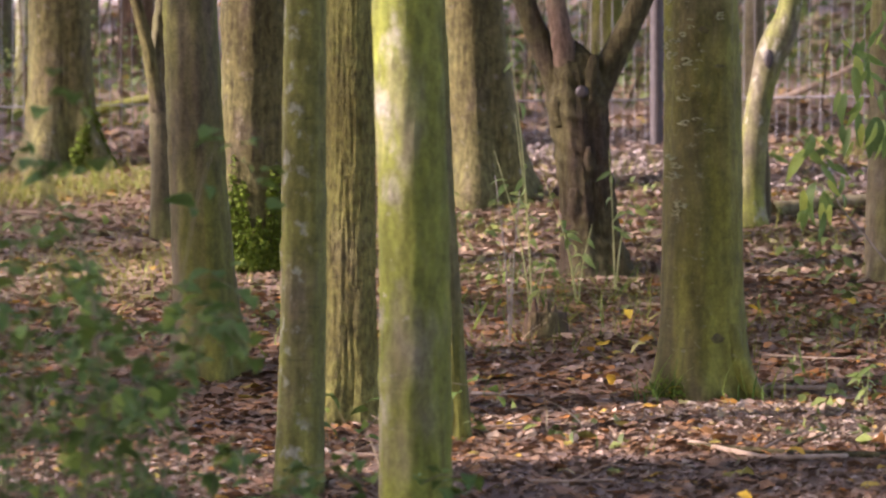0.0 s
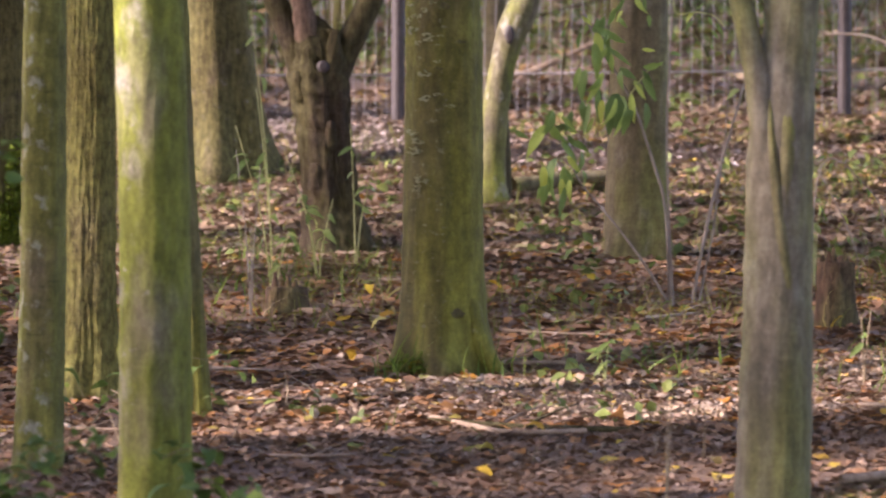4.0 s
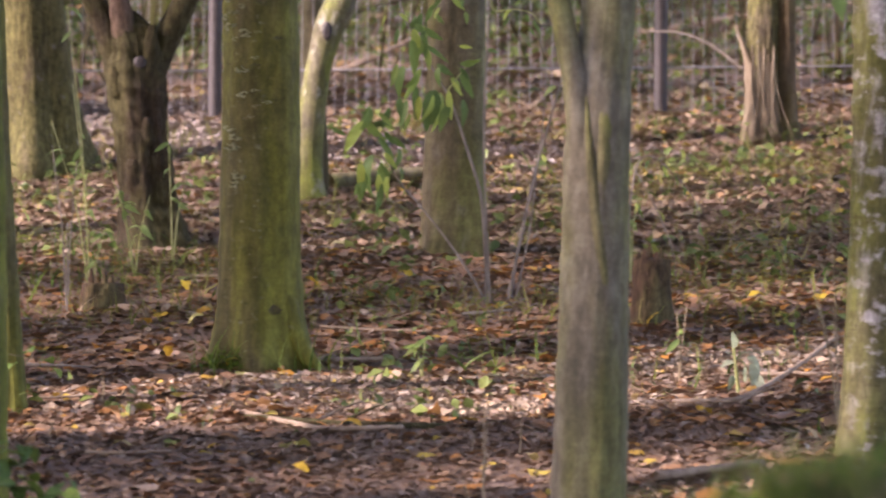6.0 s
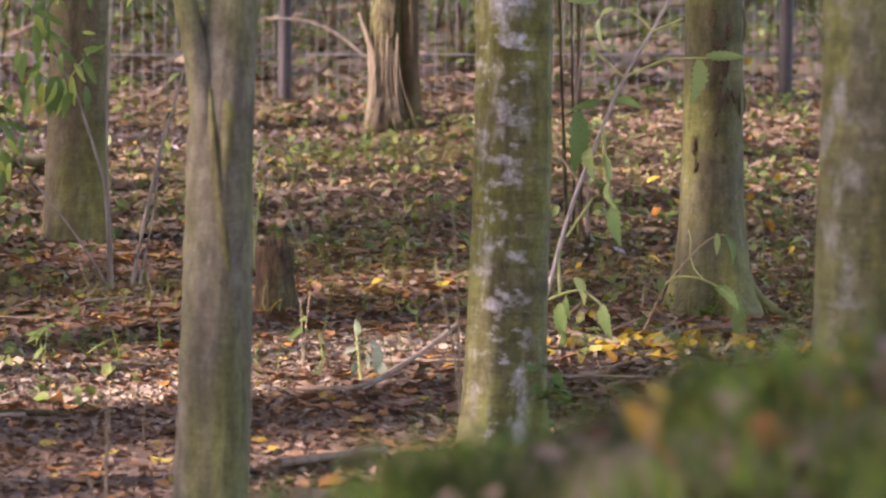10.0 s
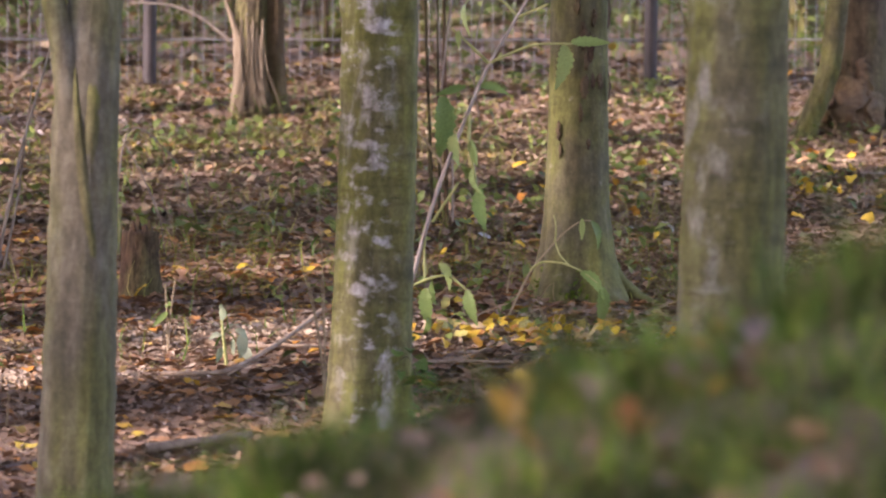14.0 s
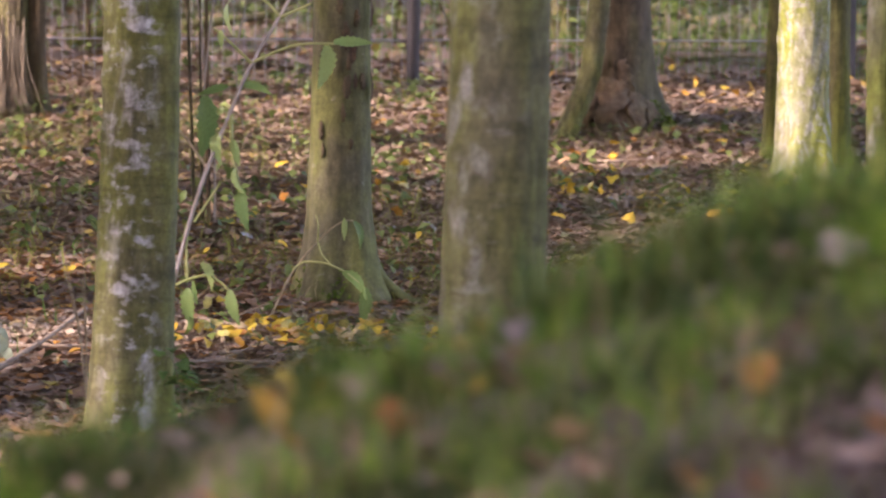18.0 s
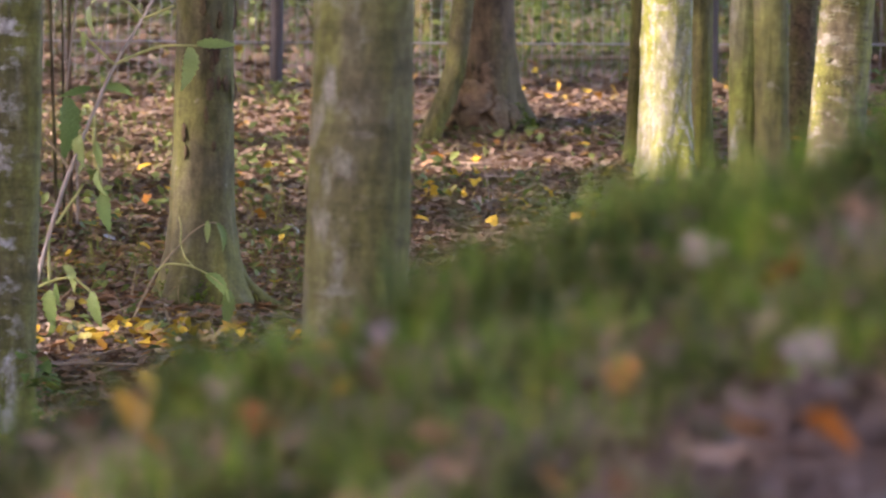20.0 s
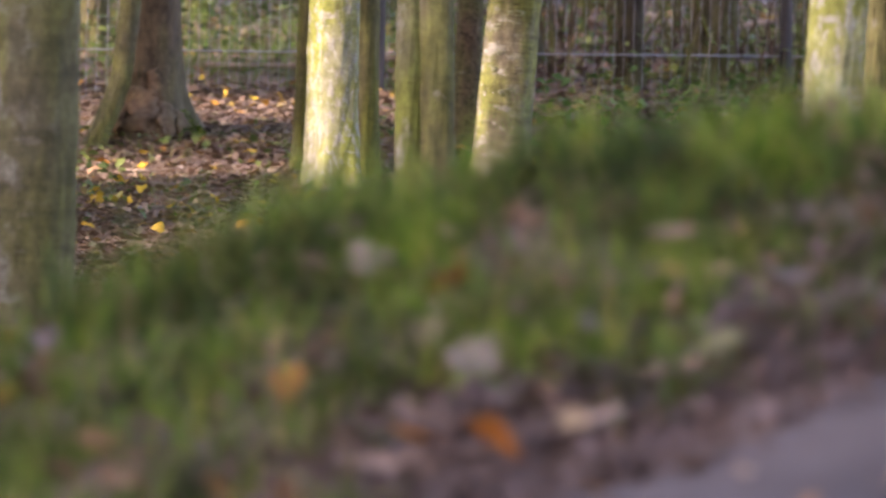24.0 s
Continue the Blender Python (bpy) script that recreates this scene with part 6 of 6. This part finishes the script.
# ---- dead wood ----
def stick(pts, r0, r1, label, mat=DEADWOOD, lift=0.02):
    x0, y0 = pts[0][:2]
    z0 = float(height(x0, y0))
    ob = thing("stick", (x0, y0, z0), label, "stick", "dead branches on the floor")
    part("branch", tube("branch", [(x - x0, y - y0, float(height(x, y)) + lift + (p[0] if p else 0) - z0) for x, y, *p in pts], r0, r1, mat, 9, 20, 0.12), ob)
    if len(pts) > 2:
        x, y = pts[1][:2]
        part("side_twig", tube("side_twig", [(x - x0, y - y0, lift), (x - x0 + 0.07, y - y0 + 0.04, lift + 0.03), (x - x0 + 0.13, y - y0 + 0.03, lift + 0.05)], r1 * 0.7, 0.002, mat, 5, 6), ob)


stick([(1.91, 11.18), (2.09, 11.12), (2.31, 11.39, 0.03), (2.49, 11.69, 0.06)], 0.0075, 0.007, "crooked pale dead branch lying on leaves")
stick([(1.67, 10.03), (1.82, 10.08), (1.97, 10.14)], 0.014, 0.011, "short stout dead branch on bare soil")
stick([(0.68, 11.05), (0.96, 10.97), (1.23, 10.93)], 0.011, 0.008, "long brown branch pressed into the litter", BARK_BROWN, 0.008)
stick([(0.68, 11.10), (0.88, 10.89), (1.11, 10.91)], 0.010, 0.008, "brown twig lying in leaf litter", DEADWOOD, 0.010)
stick([(2.86, 11.79), (2.94, 11.70), (3.04, 11.58)], 0.008, 0.006, "thin bleached stick among yellow leaves")
stick([(-0.47, 11.29), (-0.31, 10.85)], 0.006, 0.005, "thin slanting twig beside a slim tree", TWIG, 0.05)
stick([(0.7, 11.95), (0.95, 11.98), (1.18, 11.97)], 0.010, 0.007, "thin dead stick by a lichen-spotted tree", DEADWOOD, 0.02)
stick([(1.30, 15.7), (1.5, 15.79), (1.75, 15.85)], 0.035, 0.03, "grey mossy log lying in the litter", BARK_GREY, 0.03)
stick([(2.55, 11.1), (2.75, 11.16), (2.93, 11.12)], 0.006, 0.004, "thin dry twig on the leaf litter")
for i in range(46):
    p = wedge(rng, 1, 10.2, 17.5)[0]
    a, ln = rng.uniform(-0.6, 0.6), rng.uniform(0.12, 0.4)
    stick([(p[0], p[1]), (p[0] + 0.5 * ln * math.cos(a), p[1] + 0.5 * ln * math.sin(a) + rng.normal(0, 0.02)), (p[0] + ln * math.cos(a), p[1] + ln * math.sin(a))], rng.uniform(0.003, 0.009), 0.003, "thin fallen twig on leaf litter", (TWIG, DEADWOOD)[i % 2], 0.015)


def stump(x, y, r, h, seed, label):
    z = float(height(x, y))
    ob = thing("stump", (x, y, z), label, "tree stump")
    v, f = trunk_arrays(r, 0.1, (0.03, 0), h, seed, 0.25, 0.08, 3, 0.003, 24)
    part("bole", mesh_from("bole", v, f, BARK_RED), ob)
    for i in range(5):
        a = i * 1.3 + seed
        part("splinter", tube("splinter", [(0.6 * r * math.cos(a), 0.6 * r * math.sin(a), h - 0.01), (0.62 * r * math.cos(a), 0.62 * r * math.sin(a), h + 0.02 + 0.012 * (i % 3))], 0.016, 0.004, BARK_RED, 5, 4), ob)


stump(2.064, 12.541, 0.060, 0.205, 24, "short dark rotten stump in the litter")
stump(0.330, 13.086, 0.060, 0.085, 25, "low broken stump among brown leaves")


# ---- brush beyond the fence ----
def brush(x, y, tall, n, seed):
    z = float(height(x, y))
    r = np.random.default_rng(seed)
    ob = thing("brush", (x, y, z), "leafless tangle of thin upright woodland shoots", "brush", "brush beyond the fence")
    vs, fs, off = [], [], 0
    for i in range(n):
        dx, dy, lean, h = r.normal(0, 0.35), r.normal(0, 0.3), r.normal(0, 0.38), tall * r.uniform(0.5, 1.1)
        v, f = tube_arrays(smooth_path([(dx, dy, -0.03), (dx + lean * h * 0.4, dy, h * 0.5), (dx + lean * h, dy, h)], 6), np.linspace(r.uniform(0.004, 0.013), 0.002, 6), 5)
        vs.append(v)
        fs.append(f + off)
        off += len(v)
    tagged(part("thicket", mesh_from("thicket", np.vstack(vs), np.vstack(fs), (BARK_BROWN, BARK_RED, BARK_DARK)[seed % 3]), ob), kind="stuff")


for i in range(14):
    az = radians(-8 + 20 * (i + FAR.uniform(0, 1)) / 14)
    d = FAR.uniform(19.9, 23.5)
    brush(d * math.sin(az), d * math.cos(az), FAR.uniform(0.4, 1.0), 10, 500 + i)


for i in range(6):
    az = radians(-7 + 24 * (i + FAR.uniform(0, 1)) / 6)
    d = FAR.uniform(19.3, 21.0)
    brush(d * math.sin(az), d * math.cos(az), FAR.uniform(0.5, 1.1), 9, 601 + 3 * i - i % 2)


# fallen logs and pale branches beyond the fence
for i in range(22):
    az = radians(-7 + 38 * (i + FAR.uniform(0, 1)) / 22)
    d = FAR.uniform(19.9, 24)
    x, y, ln, a = d * math.sin(az), d * math.cos(az), FAR.uniform(0.5, 1.5), FAR.uniform(-0.35, 0.35)
    stick([(x, y), (x + 0.5 * ln * math.cos(a), y + 0.5 * ln * math.sin(a), FAR.uniform(0, 0.12)), (x + ln * math.cos(a), y + ln * math.sin(a), FAR.uniform(0, 0.25))], FAR.uniform(0.015, 0.045), 0.012, "fallen branch lying beyond the fence", (DEADWOOD, BARK_DARK, BARK_GREY)[i % 3], 0.03)


# ---- crusts, scars and roots on the trees ----
def on_trunk(x, y, r, lean, a, z, out=0.0):
    """A place on a trunk's skin: heading a in degrees, z above its foot."""
    return (x + lean[0] * z + (r + out) * math.cos(radians(a)), y + lean[1] * z + (r + out) * math.sin(radians(a)), float(height(x, y)) + z)


def lichen_patches(x, y, r, taper, lean, n, a0, a1, z0, z1, seed, label, lo=0.005, hi=0.012):
    """Thin pale patches of crustose lichen with uneven rims."""
    q = np.random.default_rng(seed)
    ob = thing("lichen", (x, y, float(height(x, y))), label, "lichen")
    for _ in range(n):
        z, a, s = q.uniform(z0, z1), q.uniform(a0, a1), q.uniform(lo, hi)
        skin = r * (1 - taper * z) * 1.02
        t = np.linspace(0, 6.2832, 13)[:-1]
        rim = s * q.uniform(0.35, 1.25, 12)
        da, dz = np.append(np.cos(t) * rim * 1.5, 0), np.append(np.sin(t) * rim * 0.7, 0)
        ang = np.radians(a) + da / skin
        pts = np.column_stack([lean[0] * (z + dz) + skin * np.cos(ang), lean[1] * (z + dz) + skin * np.sin(ang), z + dz])
        rings = [pts[:12] * (0.985, 0.985, 1), pts[:12] * (1.012, 1.012, 1)]
        inner = pts[12] + (pts[:12] - pts[12]) * q.uniform(0.25, 0.75, 12)[:, None]
        v = np.vstack([rings[0], rings[1], inner * (1.006, 1.006, 1), inner * (0.985, 0.985, 1)])
        gap = int(q.integers(0, 12))
        f = np.array([(12 * m + k, 12 * m + (k + 1) % 12, 12 * m + 12 + (k + 1) % 12, 12 * m + 12 + k) for m in range(3) for k in range(12) if (k - gap) % 12 > 1])
        part("crust", mesh_from("crust", v, f, LICHEN), ob)


LICHEN = plain("pale_lichen_crust", (0.13, 0.135, 0.055), (0.235, 0.24, 0.145), 75.0, 0.9)
lichen_patches(0.784, 11.984, 0.126, 0.11, (-0.006, 0), 22, -160, -112, 0.50, 1.25, 71, "pale patches of lichen on olive bark", 0.008, 0.022)
lichen_patches(0.784, 11.984, 0.126, 0.11, (-0.006, 0), 9, -110, -60, 0.75, 1.2, 72, "scattered pale lichen patches on olive bark", 0.006, 0.014)
lichen_patches(6.207, 13.543, 0.108, 0.12, (0.065, -0.030), 7, -160, -100, 0.40, 0.95, 73, "round pale lichen scars on green bark", 0.016, 0.026)


def bark_flake(parent, place, a, tall, wide, mat):
    """A lifted dark flake of bark, upright on the trunk."""
    v, f = leaf_shape(tall, wide, 7, 0.2, 0.35, 0.0, 0.5)
    ob = part("flake", mesh_from("flake", v, f, mat), parent)
    ob.matrix_local = Matrix.Translation(place) @ Matrix.Rotation(radians(a + 90), 4, "Z") @ Matrix.Rotation(radians(90), 4, "X")


def flakes(x, y, r, lean, spots, label, mat):
    ob = thing("bark_flakes", (x, y, float(height(x, y))), label, "bark")
    for a, z, tall, wide in spots:
        p = Vector(on_trunk(x, y, r, lean, a, z, 0.002)) - ob.location
        bark_flake(ob, p, a, tall, wide, mat)


flakes(3.420, 12.220, 0.100, (-0.004, 0.001), [(-84, 0.74, 0.10, 0.020), (-95, 0.78, 0.07, 0.012), (-40, 0.85, 0.12, 0.02), (-35, 0.62, 0.10, 0.02), (-78, 0.66, 0.05, 0.014)], "dark lifting flakes of cracked bark", BARK_RED)
flakes(0.784, 11.984, 0.124, (-0.006, 0), [(-92, 1.08, 0.025, 0.03), (-70, 0.98, 0.012, 0.03), (-75, 0.16, 0.03, 0.035), (-100, 0.9, 0.01, 0.03)], "small dark scars in olive bark", BARK_DARK)


def torn_foot(x, y, r, flare, reach, a0, a1, high, mat, label):
    """A sheet of torn wood laid bare on a flared tree foot, ragged along its upper edge."""
    ob = thing("torn_wood", (x, y, float(height(x, y))), label, "torn wood")
    q = np.random.default_rng(4)
    na, nz = 46, 18
    a = np.radians(np.linspace(a0, a1, na))
    top = high * (0.55 + 0.3 * np.sin(np.linspace(0, math.pi, na)) + 0.15 * q.uniform(-1, 1, na))
    v = []
    for i in range(na):
        for j in range(nz):
            z = -0.03 + (top[i] + 0.03) * j / (nz - 1)
            rad = r * (1 + flare * math.exp(-max(z, 0) / reach) * 1.4) + 0.006 + 0.008 * math.sin(9 * a[i] + 14 * z) + q.normal(0, 0.004)
            if i in (0, na - 1) or j == nz - 1:
                rad -= 0.06
            v.append((rad * math.cos(a[i]), rad * math.sin(a[i]), z))
    f = [(i * nz + j, (i + 1) * nz + j, (i + 1) * nz + j + 1, i * nz + j + 1) for i in range(na - 1) for j in range(nz - 1)]
    part("bare_wood", mesh_from("bare_wood", v, f, mat), ob)
    for k in range(4):
        b = math.radians(a0 + (a1 - a0) * (k + 0.5) / 4)
        pts = []
        for z in np.linspace(0.0, q.uniform(0.16, 0.30), 5):
            rad = r * (1 + flare * math.exp(-z / reach) * 1.4) + 0.016 + q.normal(0, 0.003)
            pts.append((rad * math.cos(b), rad * math.sin(b), z))
        part("splinter", tube("splinter", pts, q.uniform(0.005, 0.009), 0.003, mat, 6, 9), ob)


torn_foot(5.838, 16.381, 0.134, 0.75, 0.15, -165, -85, 0.30, BARK_TORN, "torn orange-brown wood on an old tree's foot")

shrub("sapling", (1.99, 12.55, float(height(1.99, 12.55))), "thin arching twig with small dull green leaves",
      [([(1.985, 12.548, 0.10), (1.988, 12.544, 0.40), (2.007, 12.540, 0.683), (2.055, 12.53, 0.70), (2.099, 12.525, 0.673), (2.178, 12.512, 0.588), (2.218, 12.505, 0.536), (2.213, 12.506, 0.442)], 0.004, 0.0018, TWIG),
       ([(2.007, 12.540, 0.66), (2.074, 12.530, 0.540), (2.128, 12.520, 0.414), (2.147, 12.517, 0.289)], 0.003, 0.0015, TWIG)],
      [(x, 12.52, z, 0.035 + 0.004 * (k % 5), 60 + 67 * k, 20 + 13 * (k % 4)) for k, (x, z) in enumerate([(2.03, 0.70), (2.06, 0.68), (2.10, 0.66), (2.13, 0.64), (2.16, 0.60), (2.19, 0.57), (2.215, 0.53), (2.22, 0.48), (2.05, 0.58), (2.08, 0.52), (2.11, 0.45), (2.13, 0.40), (2.145, 0.33), (2.0, 0.55), (2.20, 0.55)])], ELDER_MESH)
shrub("sapling", (3.36, 13.80, float(height(3.36, 13.80))), "clump of thin dark leafless shoots",
      [([(3.335, 13.803, 0.30), (3.320, 13.806, 0.612), (3.304, 13.810, 0.953), (3.287, 13.814, 1.40)], 0.008, 0.005, BARK_BROWN),
       ([(3.355, 13.798, 0.30), (3.351, 13.799, 0.612), (3.342, 13.801, 0.953), (3.332, 13.804, 1.40)], 0.006, 0.004, BARK_BROWN),
       ([(3.380, 13.792, 0.30), (3.374, 13.793, 0.612), (3.365, 13.796, 0.954), (3.355, 13.798, 1.40)], 0.009, 0.006, BARK_RED),
       ([(3.40, 13.788, 0.30), (3.398, 13.788, 0.613), (3.355, 13.798, 0.954), (3.30, 13.808, 1.40)], 0.005, 0.003, TWIG)], [])

twig = part("twig", tube("twig", [(0.12, -0.02, 3.2), (0.40, -0.15, 2.2), (0.52, -0.26, 1.6), (0.535, -0.30, 1.31)], 0.005, 0.0018, TWIG, 5, 14), fork)
hung_leaf(twig, Vector((0.535, -0.30, 1.32)), 0.10, 180, 86, 1, roll=20)

# leaves that lie on the bank's face
def bank_leaves(colour, spots):
    mat = leafy("fallen_leaf", [(0.0, tuple(c * 0.85 for c in colour)), (1.0, colour)], "object", 0.15, 0.7)
    meshes = [mesh_from("leaf", v * s, f, mat) for (v, f), s in zip(LEAVES[6:10], (0.050, 0.045, 0.054, 0.058))]
    lone_leaves(np.array(spots), 0.35, 0.03, meshes)


bank_leaves((0.40, 0.18, 0.04), [(1.46, 3.34), (1.07, 3.99), (1.42, 3.58)])
bank_leaves((0.36, 0.26, 0.15), [(1.27, 3.68), (1.57, 3.24), (1.54, 3.51), (1.17, 4.08), (1.56, 3.93)])
bank_leaves((0.29, 0.222, 0.205), [(1.88, 3.39), (1.47, 3.86), (1.34, 4.08), (1.94, 3.41), (1.55, 3.42), (1.66, 3.47)])
bank_leaves((0.25, 0.185, 0.16), bank_points(14, -1.2, 1.5, 3.5, 4.2))
bank_leaves((0.29, 0.205, 0.17), [(1.8, 3.5), (2.13, 3.68), (1.46, 3.58)])
bank_leaves((0.33, 0.12, 0.02), [(1.62, 3.66), (1.65, 3.65), (1.5, 3.26), (1.17, 3.94)])
bank_leaves((0.52, 0.52, 0.56), [(3.436, 13.455), (3.990, 13.556), (4.142, 13.58), (1.66, 16.95), (2.19, 16.78)])
bank_leaves((0.38, 0.31, 0.06), [(1.12, 4.18), (1.86, 4.05)])
lone_leaves(np.array([(1.07, 4.09), (1.61, 3.81), (0.98, 3.9), (1.30, 3.95)]), 0.5, 0.03, DULL_MESH)
bank_leaves((0.23, 0.22, 0.11), [(1.735, 3.27)])
for i in range(12):
    az = radians(25.0 + 0.55 * i)
    d = FAR.uniform(19.8, 22.5)
    brush(d * math.sin(az), d * math.cos(az), FAR.uniform(0.6, 1.2), 16, 499 + 3 * i + i % 2)
litter("leaf_litter", LEAVES, RUSSET_LITTER, np.vstack([wedge(rng, 2600, 16.0, 19.6, 24.5, 31.5), wedge(rng, 2400, 19.6, 24.0, 24.5, 31.5)]), 0.04, 0.09, 0.35, "dull russet leaves under the brush by the fence", (0.004, 0.03))
herbs("ground_plants", patchy(wedge(rng, 900, 15.5, 18.6, 24.8, 31), 1.4, 0.05, 3.3), 0.03, 0.07, DARK_GREEN, "dark green leafy plants in front of the fence", (0.05, 0.30))
lone_leaves(np.array([(6.98, 14.95), (7.05, 15.02), (6.92, 14.62), (7.75, 15.5)]), 0.6, 0.06)
weed(7.60, 14.66, [(0.10, 0.66), (-0.06, 0.48), (0.02, 0.40)], 31, STRAW, 1)
weed(7.30, 15.00, [(-0.10, 0.48), (0.05, 0.42)], 32, STEM, 3)

# straw and needles trodden into the litter
xy = np.vstack([wedge(rng, 5200, 9.6, 14.5), wedge(rng, 2600, 14.5, 18.5), around(1.2, 11.4, 0.6, 0.25, 500), around(2.5, 11.7, 0.6, 0.2, 500)])
n = len(xy)
flat = rotations(rng, n, 0.12) @ np.array([[1, 0, 0], [0, 0, 1], [0, -1, 0]], float)
v, f = scatter(BLADES[:3], rng, lay(xy, 0.012), rng.uniform(0.035, 0.12, n), flat)
tagged(new("straw", mesh_from("straw", v, f, STRAW)), "thin dry straws lying on the leaf litter", "straw", kind="stuff")

# the litter goes on round the viewpoint
litter("leaf_litter", LEAVES, LITTER, np.vstack([wedge(rng, 9000, 0.5, 10.5, 36, 348), wedge(rng, 700, 0.5, 2.6, -12, 36)]), 0.035, 0.085, 0.12, "brown fallen leaves on the open ground before the wood", (0.012, 0.03))
turf("forest_grass", patchy(wedge(rng, 9000, 0.6, 10.5, 36, 348), 1.1, 0.15, 9.1), 0.04, 0.11, GRASS, "sparse grass tufts on the open ground", 0.4)
